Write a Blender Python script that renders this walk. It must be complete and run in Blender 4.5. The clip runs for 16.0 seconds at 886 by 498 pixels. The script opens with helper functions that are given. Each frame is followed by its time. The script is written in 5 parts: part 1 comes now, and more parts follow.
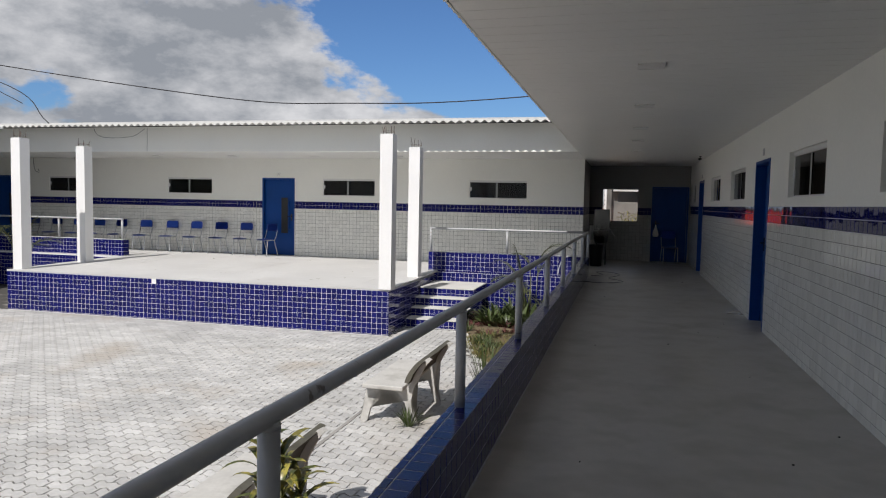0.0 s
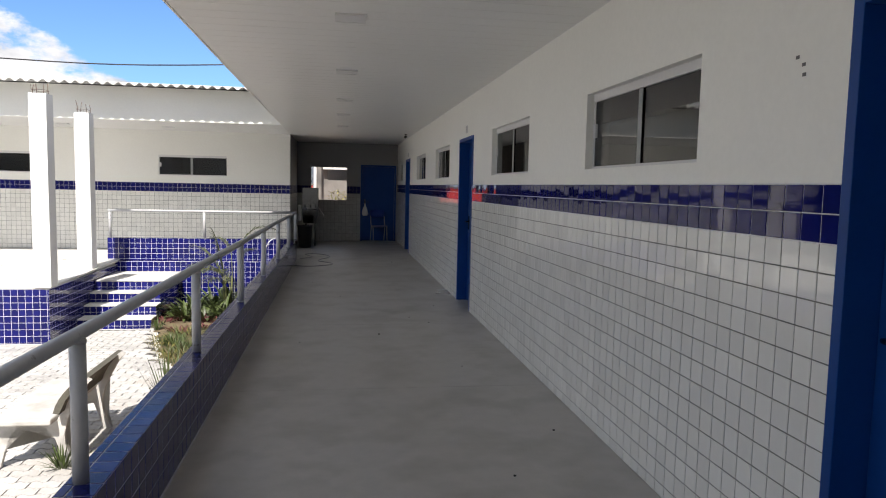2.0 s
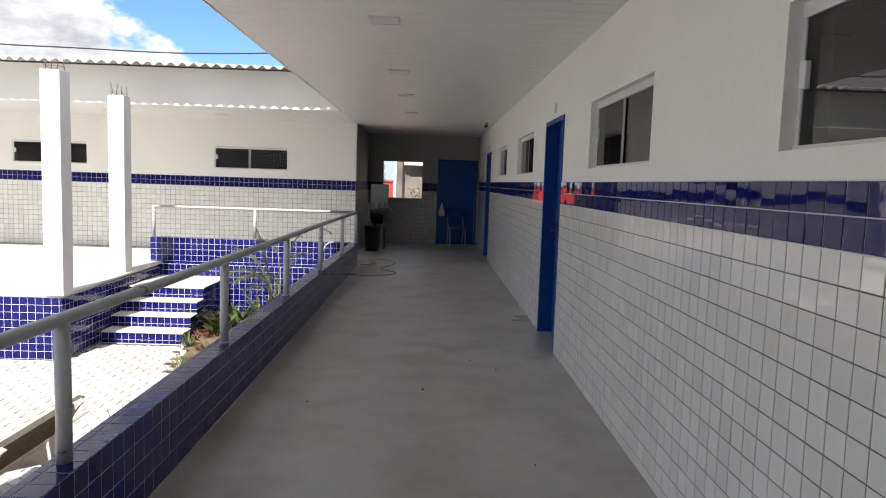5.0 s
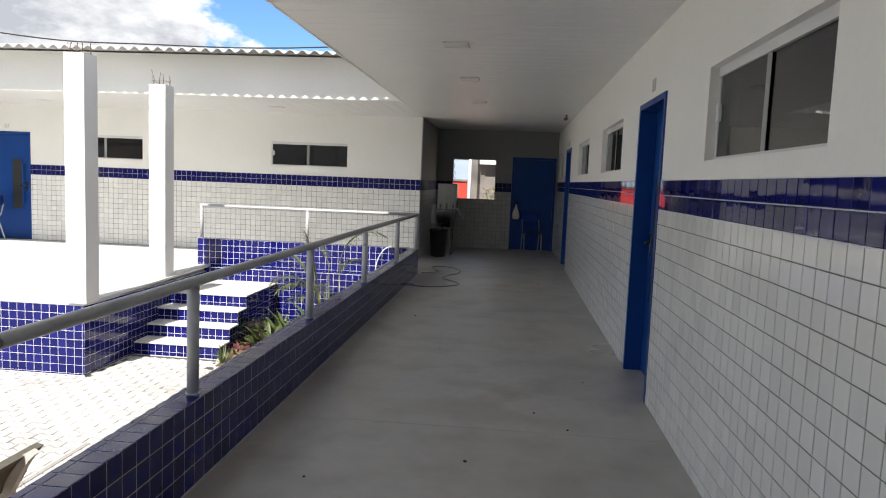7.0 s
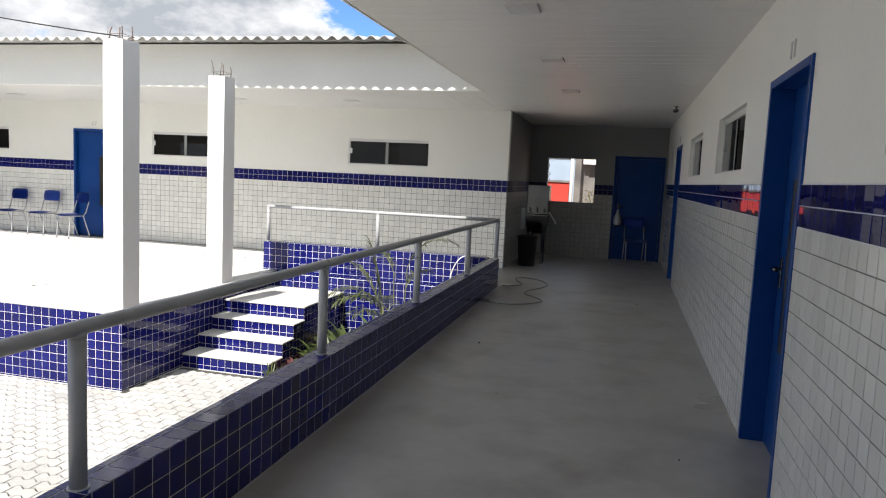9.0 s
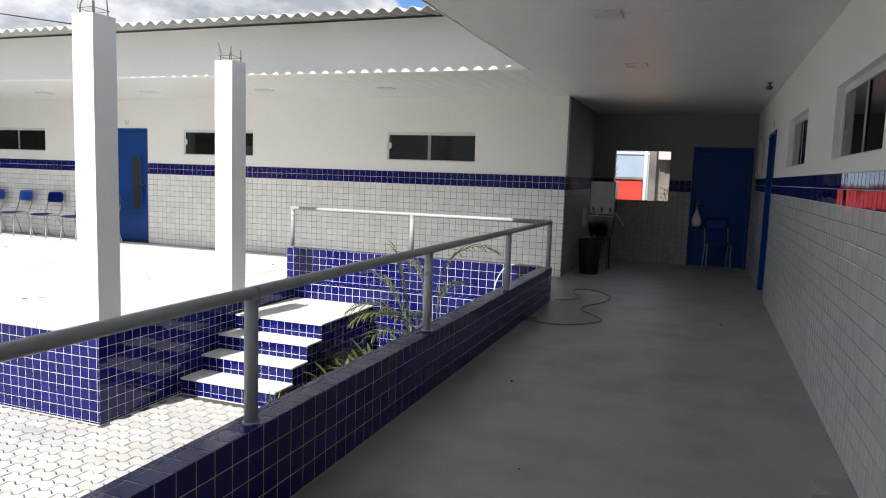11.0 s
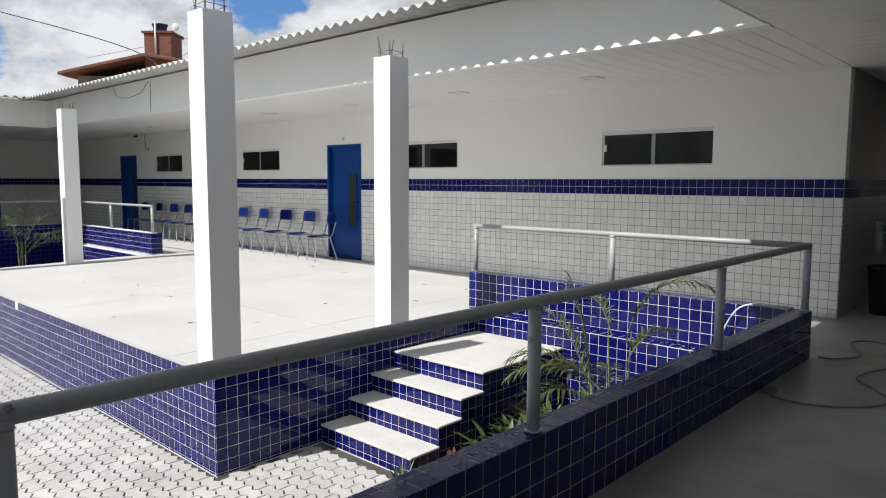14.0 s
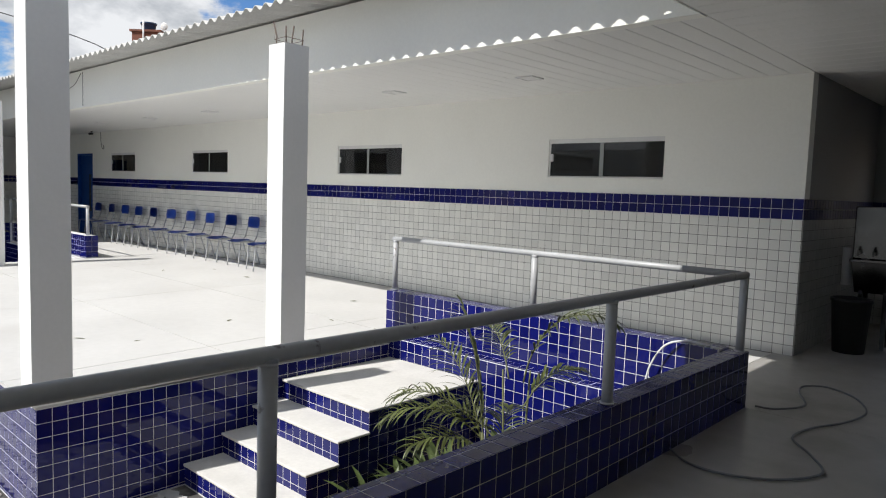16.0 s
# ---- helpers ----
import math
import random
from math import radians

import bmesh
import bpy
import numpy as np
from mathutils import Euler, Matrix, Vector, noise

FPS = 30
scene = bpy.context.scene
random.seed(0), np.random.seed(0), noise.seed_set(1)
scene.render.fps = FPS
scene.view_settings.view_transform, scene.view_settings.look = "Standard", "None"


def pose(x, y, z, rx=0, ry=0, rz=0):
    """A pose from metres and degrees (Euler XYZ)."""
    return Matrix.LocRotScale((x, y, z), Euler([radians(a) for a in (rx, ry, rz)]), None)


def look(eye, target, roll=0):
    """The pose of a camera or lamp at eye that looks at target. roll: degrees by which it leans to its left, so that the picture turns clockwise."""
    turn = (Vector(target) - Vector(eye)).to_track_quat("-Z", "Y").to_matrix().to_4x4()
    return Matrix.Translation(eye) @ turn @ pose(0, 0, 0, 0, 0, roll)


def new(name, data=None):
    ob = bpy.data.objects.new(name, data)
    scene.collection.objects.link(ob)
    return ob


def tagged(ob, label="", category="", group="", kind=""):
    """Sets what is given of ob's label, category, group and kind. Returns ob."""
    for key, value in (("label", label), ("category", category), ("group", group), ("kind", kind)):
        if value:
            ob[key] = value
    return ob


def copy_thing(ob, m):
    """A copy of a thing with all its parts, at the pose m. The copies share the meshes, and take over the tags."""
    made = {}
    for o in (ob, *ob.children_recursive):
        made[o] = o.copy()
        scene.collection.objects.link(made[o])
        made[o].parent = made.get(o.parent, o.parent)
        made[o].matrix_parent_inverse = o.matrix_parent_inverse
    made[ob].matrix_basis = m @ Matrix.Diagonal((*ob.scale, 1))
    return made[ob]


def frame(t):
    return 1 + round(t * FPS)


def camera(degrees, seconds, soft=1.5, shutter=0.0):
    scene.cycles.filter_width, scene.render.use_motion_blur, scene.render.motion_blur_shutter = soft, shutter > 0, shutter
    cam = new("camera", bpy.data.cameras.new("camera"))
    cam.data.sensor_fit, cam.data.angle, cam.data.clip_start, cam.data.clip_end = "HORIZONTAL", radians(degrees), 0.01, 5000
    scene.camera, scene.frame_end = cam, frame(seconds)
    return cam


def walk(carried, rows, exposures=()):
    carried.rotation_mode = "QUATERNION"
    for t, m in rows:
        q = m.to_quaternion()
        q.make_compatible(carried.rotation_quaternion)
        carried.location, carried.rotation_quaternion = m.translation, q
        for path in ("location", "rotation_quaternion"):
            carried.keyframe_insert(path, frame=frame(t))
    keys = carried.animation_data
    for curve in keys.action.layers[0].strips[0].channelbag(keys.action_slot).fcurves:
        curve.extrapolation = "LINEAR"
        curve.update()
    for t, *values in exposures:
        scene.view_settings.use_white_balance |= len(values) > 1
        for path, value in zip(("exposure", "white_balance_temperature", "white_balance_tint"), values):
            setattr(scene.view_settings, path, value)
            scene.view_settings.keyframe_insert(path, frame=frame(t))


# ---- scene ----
cam = camera(65.3, 16.0, 1.1)
PATH = [
    (0, (0.569, 0.056, 1.51), (0.06, 1.986, 1.377), 1.1),
    (0.5, (0.572, 0.23, 1.513), (0.189, 2.184, 1.327), 0.7),
    (1, (0.632, 0.484, 1.51), (0.344, 2.456, 1.346), 3.0),
    (1.5, (0.661, 0.765, 1.504), (0.632, 2.757, 1.332), 2.9),
    (2, (0.648, 1.043, 1.505), (0.948, 3.012, 1.327), 1.2),
    (2.5, (0.704, 1.354, 1.499), (0.938, 3.334, 1.343), 2.2),
    (3, (0.752, 1.634, 1.5), (0.987, 3.612, 1.325), 1.9),
    (3.5, (0.775, 1.955, 1.499), (1.012, 3.933, 1.325), -0.3),
    (4, (0.892, 2.297, 1.497), (0.968, 4.292, 1.364), 0.9),
    (4.2, (0.949, 2.451, 1.51), (0.985, 4.443, 1.335), 2.2),
    (6.3, (1.128, 3.998, 1.475), (1.124, 5.988, 1.279), -0.3),
    (6.5, (1.139, 4.106, 1.477), (1.035, 6.095, 1.301), 0.3),
    (7, (1.243, 4.442, 1.482), (1.054, 6.424, 1.285), 2.3),
    (7.5, (1.262, 4.766, 1.481), (1.112, 6.752, 1.288), -0.2),
    (8, (1.324, 5.112, 1.478), (0.928, 7.059, 1.254), -0.3),
    (8.2, (1.357, 5.23, 1.483), (0.926, 7.174, 1.289), 1.1),
    (10.3, (1.486, 6.639, 1.508), (0.929, 8.546, 1.277), 1.8),
    (10.5, (1.417, 6.791, 1.463), (0.877, 8.703, 1.234), 0.4),
    (11, (1.452, 7.151, 1.456), (0.757, 9.014, 1.24), 1.9),
    (11.5, (1.437, 7.481, 1.45), (0.681, 9.319, 1.228), 1.9),
    (12, (1.396, 7.812, 1.448), (0.51, 9.591, 1.227), -1.2),
    (12.5, (1.432, 8.144, 1.46), (0.282, 9.771, 1.282), 0.7),
    (13, (1.38, 8.46, 1.435), (0.197, 10.065, 1.27), 0.7),
    (13.5, (1.357, 8.762, 1.428), (0.12, 10.327, 1.28), -1.7),
    (14, (1.402, 9.063, 1.445), (0.05, 10.524, 1.249), 0.2),
    (14.5, (1.393, 9.378, 1.443), (0.199, 10.968, 1.233), 0.4),
    (15, (1.382, 9.69, 1.43), (0.126, 11.236, 1.255), 0.3),
    (15.5, (1.488, 9.982, 1.463), (0.124, 11.428, 1.242), 1.5),
    (16, (1.478, 10.269, 1.443), (0.122, 11.73, 1.275), 1.9),
]
EXPOSURES = [(0, 0.14, 6350, 12), (0.5, 0.32, 6400, 12), (1, 0.48, 6400, 12), (1.5, 0.70, 6500, 13), (2, 1.00, 6600, 13), (2.5, 1.20, 6650, 14), (3, 1.25, 6700, 14), (3.5, 1.30, 6700, 14),
             (4, 1.25, 6700, 14), (6.5, 1.20, 6600, 12), (8, 1.10, 6550, 11), (10.5, 0.92, 6400, 11), (11.5, 0.80, 6350, 11), (12.5, 0.62, 6350, 11), (14, 0.45, 6300, 11), (16, 0.50, 6300, 10)]
walk(cam, [(t, look(eye, target, roll)) for t, eye, target, roll in PATH], EXPOSURES)

# ---- light ----
SUN_TO = Vector((-0.14, -0.87, 1.0)).normalized()
sun = bpy.data.lights.new("sun", "SUN")
sun.energy, sun.angle, sun.color = 3.7, radians(0.55), (1.0, 0.95, 0.88)
sun_ob = new("sun", sun)
sun_ob.matrix_world = look(SUN_TO * 40, (0, 0, 0))

world = bpy.data.worlds.new("sky")
scene.world = world
world.use_nodes = True
wn, wl = world.node_tree.nodes, world.node_tree.links
wn.clear()


def wnode(kind, **sets):
    n = wn.new(kind)
    for k, v in sets.items():
        n.inputs[k].default_value = v
    return n


SKY_STRENGTH, CLOUD = 0.138, 4.5
sky = wn.new("ShaderNodeTexSky")
sky.sky_type, sky.sun_disc = "NISHITA", False
sky.sun_elevation = math.asin(SUN_TO.z)
sky.sun_rotation = math.atan2(SUN_TO.x, SUN_TO.y)
sky.dust_density, sky.air_density, sky.ozone_density = 0.5, 1.0, 3.0
coord = wn.new("ShaderNodeTexCoord")
flat = wn.new("ShaderNodeVectorMath")
flat.operation = "MULTIPLY"
flat.inputs[1].default_value = (1.0, 1.0, 1.9)
wl.new(coord.outputs["Generated"], flat.inputs[0])
puffs = wnode("ShaderNodeTexNoise", Scale=3.1, Detail=12.0, Roughness=0.58, Distortion=0.12)
wl.new(flat.outputs[0], puffs.inputs["Vector"])
cover = wn.new("ShaderNodeMapRange")
cover.interpolation_type = "SMOOTHSTEP"
cover.inputs["From Min"].default_value, cover.inputs["From Max"].default_value = 0.435, 0.49
# a wide gap in the clouds
gap_dir = wn.new("ShaderNodeVectorMath")
gap_dir.operation = "DOT_PRODUCT"
gap_dir.inputs[1].default_value = (-0.19, 0.95, 0.24)
wl.new(coord.outputs["Generated"], gap_dir.inputs[0])
gap_amount = wn.new("ShaderNodeMapRange")
gap_amount.interpolation_type = "SMOOTHSTEP"
for key, value in (("From Min", 0.955), ("From Max", 1.0), ("To Min", 0.03), ("To Max", -0.10)):
    gap_amount.inputs[key].default_value = value
wl.new(gap_dir.outputs["Value"], gap_amount.inputs["Value"])
sum_up = wn.new("ShaderNodeMath")
wl.new(puffs.outputs["Fac"], sum_up.inputs[0])
wl.new(gap_amount.outputs["Result"], sum_up.inputs[1])
wl.new(sum_up.outputs[0], cover.inputs["Value"])
shade = wnode("ShaderNodeTexNoise", Scale=4.3, Detail=10.0, Roughness=0.6)
moved = wn.new("ShaderNodeVectorMath")
moved.inputs[1].default_value = (3.1, 1.7, 0.35)
wl.new(flat.outputs[0], moved.inputs[0])
wl.new(moved.outputs[0], shade.inputs["Vector"])
tone = wn.new("ShaderNodeValToRGB")
tone.color_ramp.elements[0].position, tone.color_ramp.elements[0].color = 0.43, (0.42, 0.45, 0.49, 1)
tone.color_ramp.elements[1].position, tone.color_ramp.elements[1].color = 0.605, (1.0, 1.0, 1.0, 1)
wl.new(shade.outputs["Fac"], tone.inputs["Fac"])
lit = wn.new("ShaderNodeVectorMath")
lit.operation = "SCALE"
lit.inputs["Scale"].default_value = CLOUD
wl.new(tone.outputs["Color"], lit.inputs[0])
mixed = wn.new("ShaderNodeMix")
mixed.data_type = "RGBA"
wl.new(cover.outputs["Result"], mixed.inputs[0])
deep = wn.new("ShaderNodeVectorMath")
deep.operation = "MULTIPLY"
deep.inputs[1].default_value = (0.36, 0.49, 0.64)
wl.new(sky.outputs["Color"], deep.inputs[0])
wl.new(deep.outputs[0], mixed.inputs[6])
wl.new(lit.outputs[0], mixed.inputs[7])
ground_bg = wnode("ShaderNodeBackground", Strength=SKY_STRENGTH)
wl.new(mixed.outputs[2], ground_bg.inputs["Color"])
wout = wn.new("ShaderNodeOutputWorld")
wl.new(ground_bg.outputs[0], wout.inputs["Surface"])


# ---- materials ----
def surface(name, col, rough=0.6, metal=0.0, var=0.10, scale=1.3, fine=35.0, bump=0.1, bscale=90.0, vary=0.0,
            island=False, stain=None, stain_scale=0.8, stain_at=(0.52, 0.7), coat=0.0, spec=0.5, rough_var=0.08):
    m = bpy.data.materials.new(name)
    m.use_nodes = True
    n, l = m.node_tree.nodes, m.node_tree.links
    b = n["Principled BSDF"]
    geo = n.new("ShaderNodeNewGeometry")

    def noise_at(s, detail=4.0):
        t = n.new("ShaderNodeTexNoise")
        t.inputs["Scale"].default_value, t.inputs["Detail"].default_value = s, detail
        l.new(geo.outputs["Position"], t.inputs["Vector"])
        return t.outputs["Fac"]

    def ranged(src, lo, hi, a=0.3, z=0.7):
        r = n.new("ShaderNodeMapRange")
        for k, v in (("From Min", a), ("From Max", z), ("To Min", lo), ("To Max", hi)):
            r.inputs[k].default_value = v
        l.new(src, r.inputs["Value"])
        return r.outputs["Result"]

    def times(a, c):
        t = n.new("ShaderNodeMath")
        t.operation = "MULTIPLY"
        l.new(a, t.inputs[0])
        l.new(c, t.inputs[1])
        return t.outputs[0]

    big, small = noise_at(scale, 5.0), noise_at(fine, 3.0)
    k = times(ranged(big, 1 - var, 1 + var), ranged(small, 1 - var * 0.5, 1 + var * 0.5))
    if vary:
        if island:
            src = geo.outputs["Random Per Island"]
        else:
            src = n.new("ShaderNodeObjectInfo").outputs["Random"]
        k = times(k, ranged(src, 1 - vary, 1 + vary, 0.0, 1.0))
    base = n.new("ShaderNodeVectorMath")
    base.operation = "SCALE"
    base.inputs[0].default_value = col
    l.new(k, base.inputs["Scale"])
    out = base.outputs[0]
    if stain:
        mx = n.new("ShaderNodeMix")
        mx.data_type = "RGBA"
        mx.inputs[7].default_value = (*stain, 1)
        l.new(ranged(noise_at(stain_scale, 8.0), 0.0, 1.0, *stain_at), mx.inputs[0])
        l.new(out, mx.inputs[6])
        out = mx.outputs[2]
    l.new(out, b.inputs["Base Color"])
    l.new(ranged(big, max(0.02, rough - rough_var), min(1, rough + rough_var)), b.inputs["Roughness"])
    b.inputs["Metallic"].default_value, b.inputs["Coat Weight"].default_value = metal, coat
    b.inputs["Specular IOR Level"].default_value = spec
    if bump:
        bp = n.new("ShaderNodeBump")
        bp.inputs["Strength"].default_value, bp.inputs["Distance"].default_value = bump, 0.004
        l.new(noise_at(bscale, 4.0), bp.inputs["Height"])
        l.new(bp.outputs["Normal"], b.inputs["Normal"])
    return m


def glass(name, tint, rough=0.0):
    m = bpy.data.materials.new(name)
    m.use_nodes = True
    b = m.node_tree.nodes["Principled BSDF"]
    b.inputs["Base Color"].default_value = (*tint, 1)
    b.inputs["Roughness"].default_value = rough
    b.inputs["Transmission Weight"].default_value = 1.0
    b.inputs["IOR"].default_value = 1.5
    return m


M_PAINT = surface("white_wall_paint", (0.85, 0.85, 0.80), 0.55, var=0.03, scale=0.7, bump=0.12, bscale=60)
M_PILLAR = surface("white_pillar_paint", (0.80, 0.80, 0.79), 0.6, var=0.03, bump=0.2, bscale=40)
M_WHITE_TILE = surface("white_glazed_tile", (0.80, 0.80, 0.755), 0.04, var=0.02, bump=0.12, bscale=9, vary=0.06, rough_var=0.02)
M_WHITE_TILES = surface("white_glazed_tiles", (0.80, 0.80, 0.755), 0.04, var=0.02, bump=0.12, bscale=9, vary=0.06, island=True, rough_var=0.02)
M_BLUE_TILE = surface("blue_glazed_tile", (0.006, 0.008, 0.105), 0.03, var=0.08, bump=0.12, bscale=9, vary=0.22, rough_var=0.01, spec=0.29)
M_BLUE_TILES = surface("blue_glazed_tiles", (0.006, 0.008, 0.105), 0.03, var=0.08, bump=0.12, bscale=9, vary=0.22, island=True, rough_var=0.01, spec=0.29)
M_COPE_TILE = surface("worn_blue_tile", (0.007, 0.010, 0.108), 0.15, var=0.2, scale=3, bump=0.06, bscale=14, vary=0.25, rough_var=0.06, spec=0.27)
M_COPE_TILES = surface("worn_blue_tiles", (0.007, 0.010, 0.108), 0.15, var=0.2, scale=3, bump=0.06, bscale=14, vary=0.25, island=True, rough_var=0.06, spec=0.27)
M_GROUT = surface("grey_grout", (0.17, 0.17, 0.155), 0.9, var=0.12, bump=0.2)
M_GROUT_DULL = surface("dull_grout", (0.42, 0.42, 0.43), 0.9, var=0.12, bump=0.2)
M_GROUT_WHITE = surface("white_grout", (0.72, 0.72, 0.73), 0.85, var=0.08, bump=0.2, stain=(0.50, 0.50, 0.50))
M_FLOOR = surface("grey_cement_floor", (0.385, 0.375, 0.355), 0.40, var=0.09, scale=0.6, fine=9, bump=0.06, bscale=160,
                  stain=(0.29, 0.275, 0.25), stain_scale=2.2, stain_at=(0.46, 0.72), rough_var=0.14)
M_STAGE = surface("pale_cement_slab", (0.56, 0.555, 0.54), 0.7, var=0.05, scale=0.8, fine=14, bump=0.1, bscale=120,
                  stain=(0.51, 0.50, 0.48), stain_scale=0.7, stain_at=(0.55, 0.78))
M_TREAD = surface("painted_cement_tread", (0.62, 0.61, 0.58), 0.75, var=0.08, scale=3, bump=0.25, bscale=70,
                  stain=(0.45, 0.43, 0.40), stain_scale=3.0, stain_at=(0.6, 0.8))
M_PVC = surface("white_pvc_plank", (0.76, 0.76, 0.745), 0.38, var=0.03, scale=0.8, bump=0.0, rough_var=0.04, spec=0.25)
M_GAP = surface("dark_plank_joint", (0.10, 0.10, 0.10), 0.8, bump=0)
M_RAIL = surface("grey_painted_steel", (0.40, 0.41, 0.42), 0.38, var=0.08, scale=2.5, fine=30, bump=0.08, bscale=30,
                 stain=(0.14, 0.12, 0.11), stain_scale=11.0, stain_at=(0.655, 0.70))
M_RAIL_WHITE = surface("white_painted_steel", (0.62, 0.62, 0.61), 0.4, var=0.05, bump=0.05)
M_DOOR = surface("blue_door_paint", (0.004, 0.052, 0.235), 0.4, var=0.08, scale=2, bump=0.08, bscale=30, spec=0.25)
M_ALU = surface("white_aluminium", (0.68, 0.68, 0.67), 0.4, var=0.03, bump=0)
M_CHROME = surface("brushed_steel", (0.14, 0.14, 0.137), 0.2, metal=1.0, var=0.12, scale=4, bump=0.25, bscale=7)
M_GLASS = glass("smoked_window_glass", (0.13, 0.145, 0.145))
M_ROOF = surface("fibre_cement_sheet", (0.50, 0.50, 0.48), 0.85, var=0.12, scale=2.0, bump=0.2, bscale=60,
                 stain=(0.25, 0.25, 0.24), stain_scale=1.2, stain_at=(0.55, 0.75))
M_PAVER = surface("pale_concrete_paver", (0.495, 0.49, 0.475), 0.85, var=0.15, scale=1.6, fine=25, bump=0.3, bscale=120, vary=0.10,
                  stain=(0.44, 0.40, 0.35), stain_scale=0.9, stain_at=(0.56, 0.78))
M_PAVERS = surface("pale_concrete_pavers", (0.495, 0.49, 0.475), 0.85, var=0.15, scale=1.6, fine=25, bump=0.3, bscale=120, vary=0.10,
                   island=True, stain=(0.44, 0.40, 0.35), stain_scale=0.9, stain_at=(0.56, 0.78))
M_SAND = surface("sandy_soil", (0.36, 0.27, 0.19), 0.95, var=0.2, scale=1.5, fine=40, bump=0.5, bscale=80,
                 stain=(0.22, 0.16, 0.11), stain_scale=1.6)
M_SOIL = surface("bed_soil", (0.17, 0.13, 0.075), 0.95, var=0.25, scale=3, fine=40, bump=0.6, bscale=60, stain=(0.11, 0.085, 0.05), stain_scale=3.0)
# wall paint darkened to put the end passage's shade into its colour
M_SHADE_PAINT = surface("shade_darkened_wall_paint", (0.27, 0.27, 0.26), 0.6, var=0.06, scale=0.7, bump=0.12, bscale=60)
M_JOINT = surface("joint_sand", (0.075, 0.072, 0.066), 0.95, var=0.25, scale=0.8, fine=40, bump=0.4,
                  stain=(0.30, 0.285, 0.26), stain_scale=2.2, stain_at=(0.54, 0.66))
M_BENCH = surface("cast_concrete", (0.52, 0.51, 0.48), 0.8, var=0.08, scale=5, bump=0.3, bscale=90,
                  stain=(0.36, 0.35, 0.32), stain_scale=4.0)
# the leaning backrest's shade is put into this dark concrete colour
M_BENCH_SHADE = surface("shade_dark_concrete", (0.10, 0.095, 0.075), 0.9, var=0.2, scale=5, bump=0.3, bscale=90, stain=(0.07, 0.065, 0.05), stain_scale=5.0)
M_PALE_BLUE = surface("pale_blue_wall", (0.30, 0.38, 0.48), 0.8, var=0.08, bump=0.1)
M_REBAR = surface("rusty_steel_bar", (0.16, 0.12, 0.10), 0.75, metal=0.3, var=0.25, scale=30, bump=0.2)
M_SEAT = surface("blue_plastic", (0.014, 0.07, 0.43), 0.38, var=0.06, bump=0.05)
M_LEG = surface("grey_tube", (0.42, 0.43, 0.44), 0.35, var=0.05, bump=0)
M_BLACK = surface("black_plastic", (0.018, 0.018, 0.018), 0.5, var=0.2, bump=0.05)
M_HOSE = surface("dark_rubber_hose", (0.19, 0.20, 0.21), 0.5, var=0.2, bump=0.05)
M_LEAF = surface("green_leaf", (0.06, 0.085, 0.024), 0.45, var=0.25, scale=8, bump=0.1, vary=0.35, island=True)
M_LEAF_Y = surface("yellow_green_leaf", (0.19, 0.17, 0.045), 0.45, var=0.35, scale=14, bump=0.1, vary=0.35, island=True)
M_LEAF_R = surface("reddish_leaf", (0.10, 0.03, 0.03), 0.5, var=0.3, scale=10, bump=0.1, vary=0.3, island=True)
M_PALM = surface("palm_leaf", (0.068, 0.082, 0.022), 0.45, var=0.3, scale=10, bump=0.1, vary=0.4, island=True)
M_CROTON = surface("mottled_leaf", (0.24, 0.21, 0.045), 0.4, var=0.3, scale=14, fine=60, bump=0.1, vary=0.4, island=True,
                   stain=(0.07, 0.085, 0.02), stain_scale=22.0, stain_at=(0.46, 0.56))
M_STEM = surface("plant_stem", (0.12, 0.13, 0.05), 0.7, var=0.2, scale=20, bump=0.2)
M_WHITE = surface("white_plastic", (0.72, 0.72, 0.72), 0.4, var=0.03, bump=0.03)
M_PANEL = surface("lamp_diffuser", (0.66, 0.66, 0.66), 0.35, var=0.02, bump=0)
M_ROOM = surface("darkened_room_paint", (0.16, 0.16, 0.155), 0.8, var=0.05, bump=0.05)
M_CABLE = surface("black_cable", (0.02, 0.02, 0.022), 0.6, var=0.1, bump=0)
M_BRICK = surface("red_brick", (0.17, 0.07, 0.048), 0.9, var=0.25, scale=3, fine=20, bump=0.4, bscale=30, vary=0.2)
M_CLAY = surface("clay_roof_tile", (0.15, 0.065, 0.042), 0.85, var=0.3, scale=1.5, fine=10, bump=0.3, vary=0.2, island=True)
M_RENDER = surface("weathered_render", (0.20, 0.19, 0.175), 0.9, var=0.2, scale=0.8, bump=0.3, stain=(0.11, 0.105, 0.10), stain_scale=0.9)
M_RED = surface("red_painted_wall", (0.52, 0.045, 0.03), 0.7, var=0.12, bump=0.15)
# end passage tiles: darker, duller copies that carry the passage's shade in their colour
M_SHADE_TILES = surface("shade_darkened_tiles", (0.40, 0.40, 0.38), 0.42, var=0.06, bump=0.12, bscale=9, vary=0.08, island=True)
M_SHADE_BLUE_TILES = surface("shade_dulled_blue_tiles", (0.008, 0.010, 0.085), 0.42, var=0.1, bump=0.12, bscale=9, vary=0.2, island=True, spec=0.2)
M_TANK = surface("blue_water_tank", (0.02, 0.05, 0.12), 0.45, var=0.1, bump=0.05)
# pole colour darkened to hold its backlit look
M_POLE_BACKLIT = surface("backlit_dark_pole", (0.085, 0.08, 0.075), 0.9, var=0.2, bump=0.2)
M_POLE = surface("concrete_pole", (0.30, 0.29, 0.27), 0.85, var=0.15, bump=0.2)


